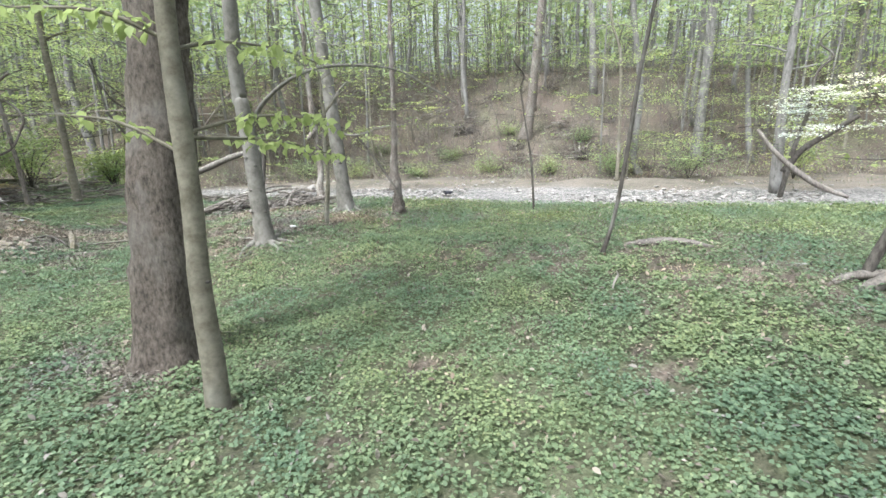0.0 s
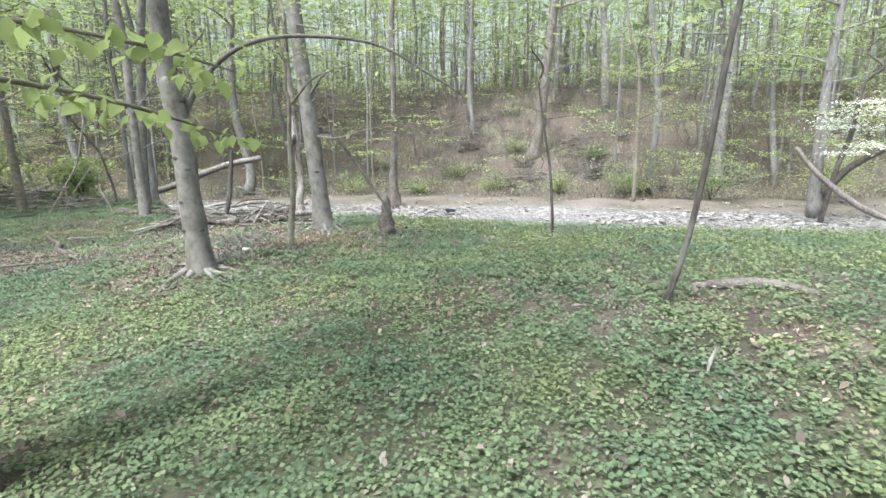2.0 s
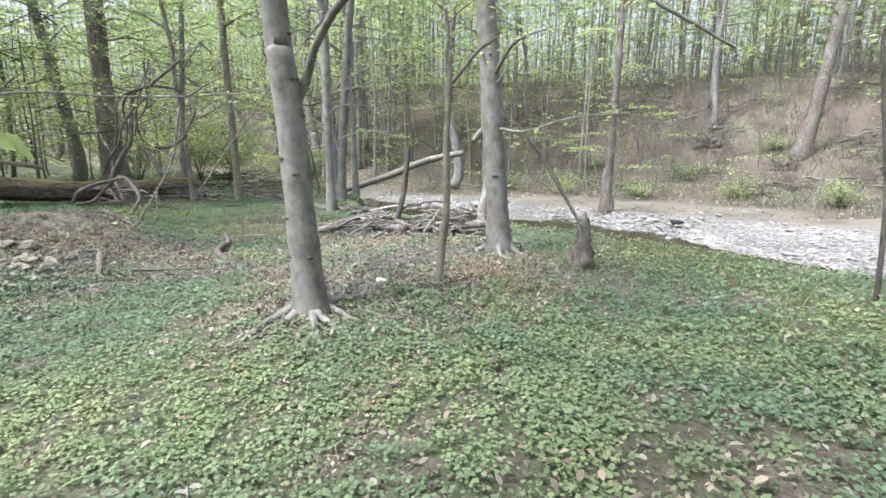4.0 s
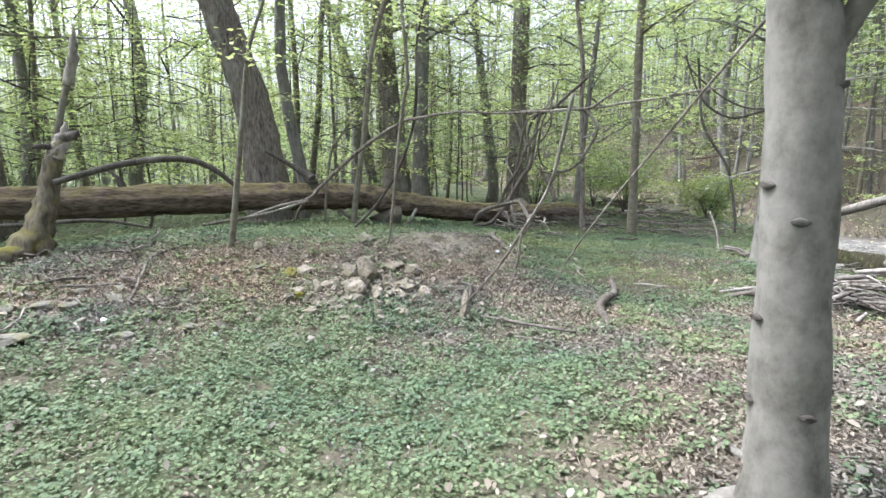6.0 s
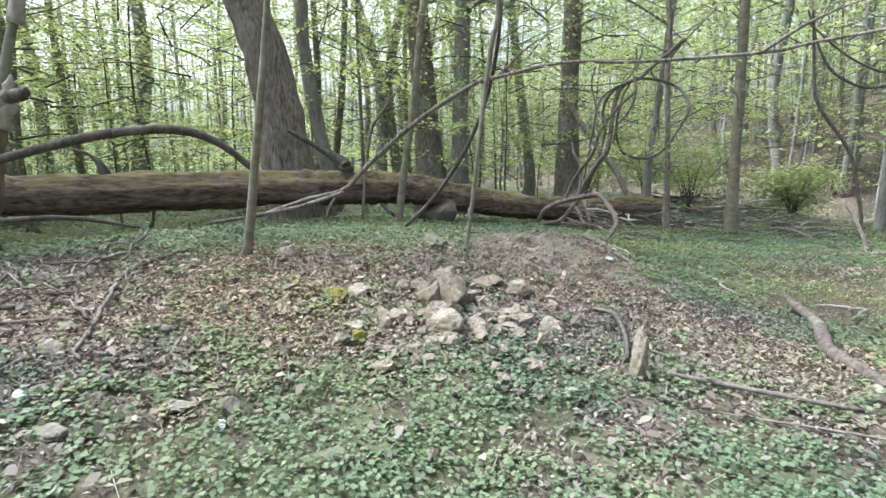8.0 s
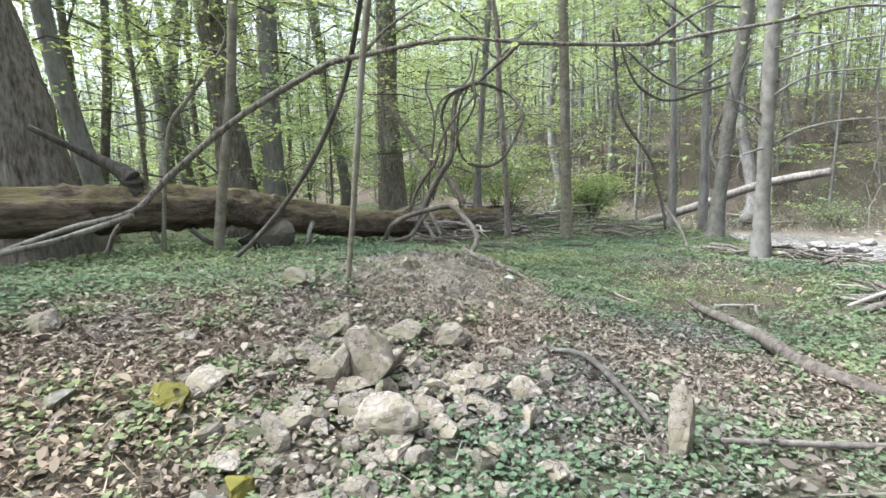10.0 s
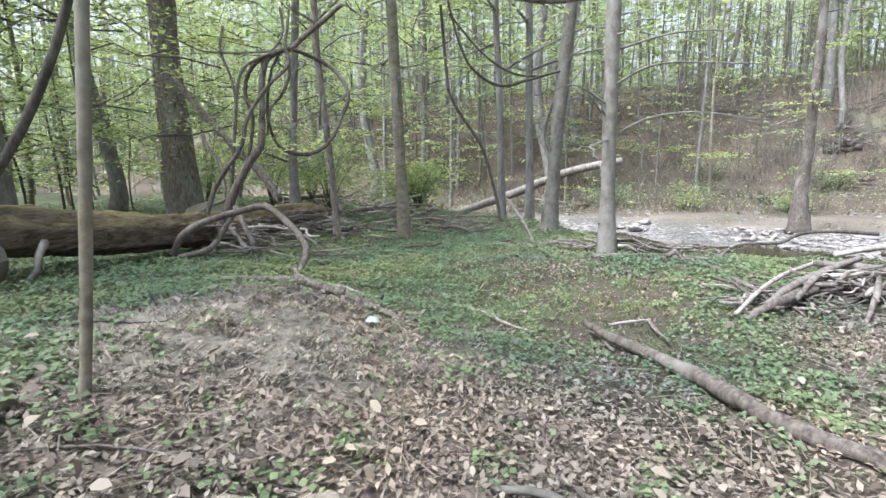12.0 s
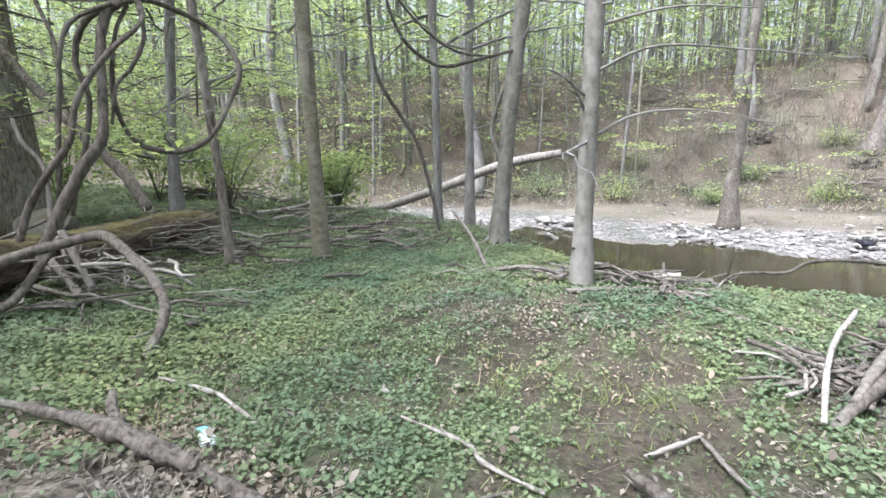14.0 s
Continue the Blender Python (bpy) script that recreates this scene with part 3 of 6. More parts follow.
def grown(name, line, material, seed, label, sides=12, rise=0.0, roots=0, limbs=(), rough=0.03, flare=1.0, flute=0, group="", category="tree", top_r=0.5, sink=0.12, stubs=0):
    """A tree along a line of (x, y, z, radius), carried on upwards by rise metres."""
    rng = np.random.default_rng(seed)
    line = [tuple(p) for p in line]
    base = (line[0][0], line[0][1], HZ(line[0][0], line[0][1]))
    line[0] = (base[0], base[1], base[2] - sink, line[0][3] * flare)
    if rise:
        a, b = np.array(line[-2]), np.array(line[-1])
        d = (b - a)[:3] / np.linalg.norm((b - a)[:3])
        d = d * 0.5 + np.array((0, 0, 0.5))
        for k in (0.35, 0.7, 1.0):
            q = b[:3] + d / d[2] * rise * k + rng.normal(0, 0.12, 3) * (1, 1, 0)
            line.append((*q, b[3] * (1 - (1 - top_r) * k)))
    root = thing(name, base, label, category, group)
    full = curve(line, 6)
    part("trunk", Geo().add(*tube(full, sides, rough, rng, flute=flute)), material, root)
    r0 = line[1][3]
    for pts in roots if isinstance(roots, tuple) else ():
        lift = (0.9, 0.3, 0.12, 0.0)
        part("root", Geo().add(*tube(curve([(x, y, HZ(x, y) + w * lift[i] + 0.012, w) for i, (x, y, w) in enumerate(pts)], 6), 9, 0.1, rng)), material, root)
    for k in range(0 if isinstance(roots, tuple) else roots):
        a = 6.283 * (k + rng.uniform(-0.3, 0.3)) / roots
        ln = rng.uniform(3.5, 8.0)
        pts = []
        for s, z, r in ((0.4, 0.42, 0.5), (1.1, 0.16, 0.34), (2.2, 0.03, 0.22), (ln * 0.7, 0.0, 0.15), (ln, -0.02, 0.07)):
            a += rng.normal(0, 0.14)
            x, y = base[0] + math.cos(a) * s * r0, base[1] + math.sin(a) * s * r0
            pts.append((x, y, HZ(x, y) + z * r0 / 0.15 * 0.75, r * r0))
        part("root", Geo().add(*tube(curve(pts, 4), 7, 0.08, rng)), material, root)
    for k in range(stubs):
        i = rng.integers(4, max(6, int(len(full) * 0.62)))
        a, s = rng.uniform(0, 6.283), rng.uniform(0.13, 0.24)
        p = full[i]
        out = np.array((math.cos(a), math.sin(a), 0.05))
        across = np.array((-math.sin(a), math.cos(a), 0))
        ring = [(u, v) for u, v in ((-1, 0), (-0.6, 0.32), (0, 0.5), (0.6, 0.32), (1, 0), (0.6, -0.32), (0, -0.5), (-0.6, -0.32))]
        rim = [p[:3] + out * p[3] * 1.01 + (across * u + np.array((0, 0, v))) * s * p[3] * 1.5 - out * p[3] * 0.08 * u * u for u, v in ring]
        lip_ = [p[:3] + out * p[3] * 1.13 + (across * u + np.array((0, 0, v))) * s * p[3] for u, v in ring]
        pit = [p[:3] + out * p[3] * 1.04]
        f = [(j, (j + 1) % 8, 8 + (j + 1) % 8, 8 + j) for j in range(8)] + [(8 + j, 8 + (j + 1) % 8, 16) for j in range(8)]
        part("knot", Geo().add(rim + lip_ + pit, f), BARK_DARK, root)
    for limb in limbs:
        part("limb", Geo().add(*tube(curve(limb, 6), 8, 0.04, rng)), material, root)
    return root, full


def sprays(rng, centres, radius, n, flat=0.16):
    """Leaf places in level sprays round each centre."""
    c = np.repeat(np.asarray(centres, float), n, 0)
    return c + rng.normal(0, 1, c.shape) * np.array((radius, radius, radius * flat))


def crown(root, line, seed, lo, hi, limbs, reach, n, size, material, twig, up=0.35, spray=0.34, per=3):
    """Limbs, each a part of its own, and one crown of loose leaves along them."""
    rng = np.random.default_rng(seed)
    line = np.asarray(line)
    z0, z1 = line[0, 2], line[-1, 2]
    where = []
    for k in range(limbs):
        z = z0 + (z1 - z0) * (lo + (hi - lo) * (k + rng.random()) / limbs)
        i = int(np.argmin(np.abs(line[:, 2] - z)))
        p, a = line[i, :3], 2.4 * k + rng.uniform(-0.5, 0.5)
        ln = reach * rng.uniform(0.55, 1.1)
        d = np.array((math.cos(a), math.sin(a), up * rng.uniform(0.2, 1.3)))
        mid, end = p + d * ln * 0.5 + rng.normal(0, 0.06 * ln, 3), p + d * ln + rng.normal(0, 0.1 * ln, 3)
        end[2] -= 0.12 * ln
        r = min(0.45 * line[i, 3], 0.02 * ln + 0.008)
        w = curve([(*p, r), (*mid, r * 0.65), (*end, r * 0.25)], 4)
        part("limb", Geo().add(*tube(w[::2] if len(w) > 8 else w, 4, cap=False)), twig, root)
        where += [w[int(len(w) * u) - 1, :3] for u in np.linspace(0.4, 1.0, per)]
    v = leaves(sprays(rng, where, spray * reach * 0.5, n), size, rng, 0.3, 4, 0.7)
    part("crown", fast_mesh("crown", v, 4, material), material, root)


def side_twigs(root, line, seed, n, lo, hi, reach, material):
    """Thin bare side branches with a fork each."""
    rng = np.random.default_rng(seed)
    line = np.asarray(line)
    low, high = line[0, 2], line[-1, 2]
    for k in range(n):
        i = int(np.argmin(np.abs(line[:, 2] - (low + (high - low) * rng.uniform(lo, hi)))))
        a, ln = rng.uniform(0, 6.283), reach * rng.uniform(0.5, 1.1)
        d = np.array((math.cos(a), math.sin(a), rng.uniform(-0.15, 0.5)))
        d2 = d + rng.normal(0, 0.45, 3)
        p = line[i, :3]
        w = wander(p, p + d * ln, 0.011 * ln + 0.003, 0.002, 7, 0.05 * ln, rng)
        g = Geo().add(*tube(w, 5, cap=False))
        q = w[3, :3]
        g.add(*tube(wander(q, q + d2 * ln * 0.5, 0.006 * ln, 0.0015, 5, 0.03 * ln, rng), 4, cap=False))
        part("twig", g, material, root)


def leafy(root, limb, seed, n, size, material, wide=0.09, sag=0.03, start=0.15):
    """Leaves hung along one thin limb."""
    rng = np.random.default_rng(seed)
    w = curve(limb, 10)
    t = rng.uniform(start, 1, n) * (len(w) - 1)
    i = t.astype(int)
    p = w[i, :3] + rng.normal(0, wide, (n, 3)) * (1, 1, 0.4) - np.array((0, 0, sag))
    v = leaves(p, size, rng, 0.45, 6, 0.66)
    return tagged(part("leaf_spray", fast_mesh("leaf_spray", v, 6, material), material, root), kind="stuff")


# ---- trees of the clearing ----
r, l = grown("large_tree", [(-2.44, 4.08, -0.53, 0.357), (-2.42, 4.09, -0.24, 0.295), (-2.37, 4.12, 0.45, 0.274), (-2.32, 4.16, 1.15, 0.242), (-2.26, 4.19, 1.81, 0.228), (-2.21, 4.23, 2.42, 0.216), (-2.17, 4.25, 2.89, 0.211)], BARK_ROUGH, 1, "large tree with furrowed grey-brown bark beside a smooth sapling", 26, 9, rough=0.045, flute=5, flare=1.12)
crown(r, l, 101, 0.5, 0.98, 12, 3.4, 50, 0.12, LEAF_LIME, BARK_OAK)
SAP_A = [(-1.61, 3.18, 1.9, 0.014), (-1.45, 3.6, 2.0, 0.01), (-1.25, 4.2, 2.02, 0.007), (-1.05, 4.8, 1.95, 0.003)]
SAP_B = [(-1.61, 3.18, 1.42, 0.013), (-1.35, 3.6, 1.52, 0.01), (-1.1, 4.0, 1.52, 0.007), (-0.85, 4.4, 1.46, 0.003)]
SAP_C = [(-1.62, 3.18, 1.4, 0.014), (-1.37, 3.95, 1.36, 0.01), (-1.2, 4.5, 1.27, 0.007), (-1.03, 5.1, 1.13, 0.003)]
SAP_D2 = [(-1.62, 3.18, 1.3, 0.013), (-2.0, 3.2, 1.5, 0.009), (-2.3, 3.1, 1.55, 0.004)]
SAP_E2 = [(-1.61, 3.18, 1.95, 0.015), (-1.95, 3.1, 2.1, 0.011), (-2.5, 3.15, 2.15, 0.005)]
r, l = grown("sapling_tree", [(-1.63, 3.17, -0.45, 0.089), (-1.62, 3.17, -0.07, 0.077), (-1.63, 3.17, 0.49, 0.069), (-1.61, 3.18, 1.03, 0.063), (-1.61, 3.18, 1.54, 0.061), (-1.61, 3.18, 1.92, 0.057), (-1.6, 3.18, 2.28, 0.055)], BARK_SAP, 2, "slim smooth-barked sapling with fresh lime leaves", 14, 3.0, limbs=(SAP_A, SAP_B, SAP_C, SAP_D2, SAP_E2), rough=0.02, stubs=5)
LEAF_MESHES = []
for k in range(6):
    g = np.random.default_rng(700 + k)
    one = np.array([(0, 0, 0), (0.025, 0.028, -0.004), (0.06, 0.03, 0.002), (0.1, 0, -0.012 - 0.004 * k), (0.06, -0.03, 0.004), (0.025, -0.028, -0.002)]) * g.uniform(0.7, 1.0)
    LEAF_MESHES.append(Geo().add(np.vstack([one, [(0.05, 0, -0.008)]]), [(0, 1, 6), (1, 2, 6), (2, 3, 6), (3, 4, 6), (4, 5, 6), (5, 0, 6)]).mesh("leaf", LEAF_LIME))
rng = np.random.default_rng(200)
BOUGHS = [o for o in r.children if o.name.startswith("limb")]
for bough, limb, n in zip(BOUGHS, (SAP_A, SAP_B, SAP_C, SAP_D2, SAP_E2), (56, 64, 60, 20, 44)):
    w = curve(limb, 10)
    for k in range(n):
        i = int(rng.uniform(0.2, 1) * (len(w) - 1))
        p = w[i, :3] + rng.normal(0, 0.085, 3) * (1, 1, 0.3)
        ob = part("leaf", LEAF_MESHES[rng.integers(6)], LEAF_LIME)
        ob.parent, ob.matrix_parent_inverse = bough, Matrix()
        ob.matrix_basis = pose(*p, rng.normal(0, 30), rng.uniform(5, 60), rng.uniform(0, 360))
crown(r, l, 102, 0.62, 0.98, 7, 1.6, 70, 0.09, LEAF_LIME, BARK_SAP)
BEECH_ROOTS = (((-3.2, 8.08, 0.053), (-3.28, 7.79, 0.034), (-3.26, 7.54, 0.022), (-3.22, 7.35, 0.009)), ((-3.12, 8.02, 0.056), (-3.11, 7.79, 0.038), (-3.14, 7.6, 0.024), (-3.2, 7.45, 0.009)),
               ((-2.96, 7.97, 0.045), (-2.72, 7.73, 0.024), (-2.61, 7.63, 0.018), (-2.5, 7.55, 0.007)), ((-2.74, 7.75, 0.019), (-2.66, 7.49, 0.015), (-2.49, 7.3, 0.008)),
               ((-2.93, 7.99, 0.041), (-2.6, 7.84, 0.022), (-2.36, 7.75, 0.015), (-2.2, 7.7, 0.007)), ((-2.98, 8.16, 0.045), (-2.7, 8.09, 0.024), (-2.51, 8.03, 0.017), (-2.3, 8.02, 0.007)),
               ((-3.15, 8.2, 0.045), (-3.4, 8.35, 0.026), (-3.65, 8.4, 0.011)), ((-3.0, 8.2, 0.045), (-2.9, 8.45, 0.022), (-2.75, 8.6, 0.009)))
r, l = grown("beech_tree", [(-3.04, 8.09, -0.4, 0.163), (-3.06, 8.07, -0.12, 0.15), (-3.09, 8.05, 0.52, 0.13), (-3.11, 8.02, 1.27, 0.117), (-3.15, 7.99, 1.83, 0.111), (-3.17, 7.97, 2.22, 0.106)], BARK_BEECH, 3, "smooth grey beech with knots and spreading surface roots", 24, 8, roots=BEECH_ROOTS, limbs=([(-3.13, 8.0, 1.38, 0.06), (-3.01, 8.11, 1.66, 0.04), (-2.68, 7.9, 1.94, 0.032), (-2.19, 7.73, 2.2, 0.026), (-1.7, 7.99, 2.35, 0.024), (-0.86, 8.29, 2.31, 0.016), (-0.27, 8.51, 2.02, 0.014), (0.14, 8.66, 1.78, 0.008)],), flare=1.35, stubs=14)
leafy(r, [(-3.13, 8.0, 1.38, 0.06), (-3.01, 8.11, 1.66, 0.04), (-2.68, 7.9, 1.94, 0.032), (-2.19, 7.73, 2.2, 0.026), (-1.7, 7.99, 2.35, 0.024), (-0.86, 8.29, 2.31, 0.016), (-0.27, 8.51, 2.02, 0.014), (0.14, 8.66, 1.78, 0.008)], 210, 60, 0.06, LEAF_LIME, 0.2, 0.05, 0.35)
crown(r, l, 103, 0.42, 0.98, 12, 2.6, 50, 0.1, LEAF_LIME, BARK_BEECH)
T3_LIMB = [(-2.45, 11.3, 1.35, 0.03), (-2.0, 11.1, 1.3, 0.018), (-1.4, 11.0, 1.45, 0.012), (-0.7, 10.9, 1.5, 0.005)]
T3_LIMB2 = [(-2.52, 11.3, 2.0, 0.03), (-2.1, 10.9, 2.35, 0.02), (-1.6, 10.7, 2.45, 0.008)]
r, l = grown("grey_tree", [(-2.38, 11.35, -0.31, 0.175), (-2.42, 11.34, 0.18, 0.152), (-2.48, 11.32, 0.99, 0.146), (-2.55, 11.3, 1.98, 0.139), (-2.62, 11.29, 2.81, 0.132)], BARK_BEECH, 4, "pale grey tree with flared roots by the stream bank", 18, 8, roots=5, limbs=(T3_LIMB, T3_LIMB2), flare=1.3, stubs=6)
leafy(r, T3_LIMB, 211, 26, 0.075, LEAF_LIME, 0.16)
leafy(r, T3_LIMB2, 212, 30, 0.075, LEAF_LIME, 0.2)
side_twigs(r, l, 401, 12, 0.15, 0.6, 1.5, BARK_GREY)
crown(r, l, 104, 0.4, 0.98, 10, 2.6, 50, 0.11, LEAF_LIME, BARK_GREY)
TM_LIMBS = ([(-7.55, 14.2, 1.1, 0.022), (-7.1, 14.5, 1.35, 0.014), (-6.5, 14.6, 1.4, 0.01), (-5.8, 14.4, 1.25, 0.005)], [(-7.55, 14.2, 1.75, 0.02), (-7.0, 14.0, 1.95, 0.013), (-6.2, 14.1, 1.9, 0.008), (-5.4, 13.9, 1.75, 0.004)],
            [(-7.55, 14.2, 1.5, 0.018), (-7.9, 13.8, 1.75, 0.01), (-8.2, 13.5, 1.7, 0.004)], [(-7.55, 14.2, 2.2, 0.02), (-6.8, 14.3, 2.35, 0.012), (-6.0, 14.6, 2.35, 0.005)])
r, l = grown("grey_tree", [(-7.54, 14.2, -0.5, 0.118), (-7.55, 14.2, 0.28, 0.097), (-7.55, 14.2, 1.52, 0.09), (-7.54, 14.2, 2.79, 0.093), (-7.54, 14.2, 3.67, 0.089)], BARK_BEECH, 5, "straight pale grey tree beside driftwood on the bank", 16, 7, limbs=TM_LIMBS, flare=1.35, stubs=6)
side_twigs(r, l, 402, 12, 0.15, 0.6, 1.5, BARK_GREY)
crown(r, l, 105, 0.45, 0.98, 9, 2.0, 90, 0.1, LEAF_LIME, BARK_GREY)
TL_LIMB = [(-8.75, 16.3, 0.75, 0.05), (-8.95, 16.35, 1.3, 0.035), (-8.6, 16.3, 2.3, 0.02), (-8.3, 16.2, 2.9, 0.01)]
r, l = grown("grey_tree", [(-8.83, 16.28, -0.52, 0.137), (-8.76, 16.3, 0.49, 0.116), (-8.63, 16.32, 2.06, 0.117), (-8.48, 16.35, 3.43, 0.11), (-8.38, 16.37, 4.41, 0.104)], BARK_BEECH, 6, "leaning pale grey tree on the stream bank", 16, 7, limbs=(TL_LIMB,), flare=1.35, roots=4, stubs=4)
side_twigs(r, l, 403, 12, 0.15, 0.6, 1.5, BARK_GREY)
crown(r, l, 106, 0.45, 0.98, 9, 2.2, 90, 0.11, LEAF_LIME, BARK_GREY)
r, l = grown("slim_tree", [(-10.94, 14.61, -0.48, 0.106), (-10.96, 14.59, 0.61, 0.095), (-10.98, 14.58, 2.03, 0.092), (-11.0, 14.57, 3.14, 0.09), (-11.01, 14.57, 3.99, 0.083)], BARK_SAP, 7, "slim green-grey tree near the fallen log", 14, 7, flare=1.3, stubs=4)
side_twigs(r, l, 404, 12, 0.15, 0.6, 1.5, BARK_GREY)
crown(r, l, 107, 0.35, 0.98, 10, 2.0, 50, 0.1, LEAF_LIME, BARK_SAP)
r, l = grown("slim_tree", [(x, y, z, r * 0.75) for x, y, z, r in [(-11.8, 13.85, -0.41, 0.073), (-11.82, 13.84, 0.58, 0.072), (-11.86, 13.8, 1.62, 0.072), (-11.91, 13.76, 2.66, 0.074), (-11.92, 13.76, 3.52, 0.068)]], BARK_OAK, 8, "slim leaning brown tree among hanging vines", 14, 6, flare=1.3)
side_twigs(r, l, 405, 12, 0.15, 0.6, 1.5, BARK_GREY)
crown(r, l, 108, 0.45, 0.98, 8, 1.8, 90, 0.1, LEAF_LIME, BARK_OAK)
for k, (line, m, lab, rise) in enumerate((
        ([(x, y, z, r * 0.75) for x, y, z, r in [(-13.89, 15.26, 0.02, 0.158), (-13.87, 15.28, 0.85, 0.112), (-13.8, 15.34, 1.97, 0.101), (-13.72, 15.4, 3.05, 0.097), (-13.65, 15.46, 4.09, 0.094)]], BARK_GREY, "pale grey trunk with a swollen base behind the vines", 7), ([(-10.31, 18.03, -0.7, 0.085), (-10.32, 18.03, 0.73, 0.078), (-10.34, 18.02, 2.42, 0.072), (-10.41, 18.0, 4.33, 0.069)], BARK_GREY, "thin grey tree at the edge of the stream", 6),
        ([(-9.74, 18.31, -0.59, 0.092), (-9.74, 18.31, 0.72, 0.085), (-9.76, 18.31, 2.44, 0.079), (-9.77, 18.31, 4.37, 0.076)], BARK_GREY, "thin pale tree at the edge of the stream", 6), ([(-17.89, 11.14, 0.3, 0.423), (-17.94, 10.98, 2.01, 0.371), (-18.0, 10.79, 4.5, 0.325), (-18.03, 10.69, 6.86, 0.32)], BARK_OAK, "stout dark tree behind the fallen log", 9),
        ([(-16.93, 11.52, 0.29, 0.251), (-16.91, 11.56, 1.95, 0.218), (-16.89, 11.63, 4.89, 0.208), (-16.87, 11.67, 6.95, 0.198)], BARK_GREY, "straight grey tree behind the fallen log", 9), ([(-16.94, 15.09, 0.07, 0.316), (-16.96, 15.06, 2.47, 0.28), (-16.95, 15.09, 5.09, 0.268), (-16.93, 15.12, 7.28, 0.258)], BARK_OAK, "dark ivy-clad tree beyond the vines", 9),
        ([(-15.78, 1.29, 0.67, 0.271), (-15.74, 1.17, 2.22, 0.208), (-15.7, 1.04, 3.57, 0.178), (-15.69, 1.0, 5.23, 0.166)], BARK_OAK, "dark forked tree behind the log", 7), ([(-11.05, 1.69, 0.3, 0.109), (-11.11, 1.81, 1.65, 0.098), (-11.19, 1.96, 2.84, 0.089), (-11.28, 2.13, 3.65, 0.068)], BARK_SAP, "slim tree standing before the log", 5),
        ([(15.52, 32.79, -1.41, 0.285), (15.63, 32.74, 1.86, 0.284), (15.74, 32.69, 5.81, 0.287), (15.73, 32.69, 8.31, 0.269), (15.7, 32.71, 10.73, 0.252)], BARK_GREY, "tall pale tree at the foot of the hillside", 10), ([(8.82, 27.19, -1.96, 0.081), (8.83, 27.19, 1.04, 0.08), (8.7, 27.23, 4.66, 0.081), (8.3, 27.36, 6.03, 0.065)], BARK_SAP, "thin sapling on the far bank", 3),
        ([(6.57, 41.38, 2.85, 0.188), (6.81, 41.34, 6.53, 0.189), (7.03, 41.30, 10.52, 0.192), (7.11, 41.29, 12.82, 0.170)], BARK_OAK, "dark leaning tree on the brown hillside", 8), ([(1.30, 45.25, 3.99, 0.228), (1.19, 45.26, 8.10, 0.231), (1.06, 45.26, 11.60, 0.234)], BARK_GREY, "pale tree at the top of the bare slope", 8), ([(11.58, 42.58, 4.21, 0.248), (11.34, 42.64, 8.24, 0.250), (11.07, 42.71, 11.92, 0.229)], BARK_GREY, "pale tree at the top of the bare slope", 8),
        ([(13.69, 21.59, -0.68, 0.172), (13.6, 21.64, 2.07, 0.172), (13.64, 21.62, 4.22, 0.144), (13.71, 21.58, 5.86, 0.131)], BARK_GREY, "grey tree over the far stream bank", 8), ([(5.39, 37.68, 0.61, 0.405), (5.71, 37.55, 2.00, 0.331), (6.01, 37.44, 4.78, 0.296), (6.25, 37.34, 7.68, 0.281), (6.46, 37.25, 9.68, 0.266)], BARK_OAK, "leaning dark tree on the far bank", 8))):
    r, l = grown("forest_tree", line, m, 20 + k, lab, 14, rise, flare=1.4)
    side_twigs(r, l, 420 + k, 10, 0.12, 0.6, 1.6, BARK_GREY)
    crown(r, l, 120 + k, 0.28, 0.9, 12, 3.2, 50, 0.11, LEAF_LIME if k % 2 else LEAF_MID, m)
r, l = grown("leaning_tree", [(-13.0, 6.85, 0.42, 0.473), (-13.0, 6.74, 0.91, 0.416), (-13.02, 6.52, 2.49, 0.341), (-13.04, 6.21, 3.5, 0.314), (-13.05, 5.96, 4.36, 0.298), (-13.07, 5.64, 5.56, 0.286)], BARK_OAK, 9, "massive leaning tree with dark furrowed bark behind the log", 26, 8, flare=1.1, rough=0.05, flute=6)
crown(r, l, 130, 0.55, 0.98, 12, 4.0, 50, 0.14, LEAF_LIME, BARK_OAK)
r, l = grown("snapped_tree", [(-2.99, 27.0, -1.66, 0.289), (-3.01, 27.0, -0.61, 0.221), (-2.96, 26.99, 0.57, 0.176), (-2.9, 26.98, 2.65, 0.133), (-2.88, 26.97, 5.51, 0.124)], BARK_VINE, 12, "ragged dark dead tree on the sandy far bank", 12, 4, rough=0.08, flare=1.3)
crown(r, l, 131, 0.1, 0.9, 7, 1.6, 30, 0.13, LEAF_LIME, BARK_OAK)

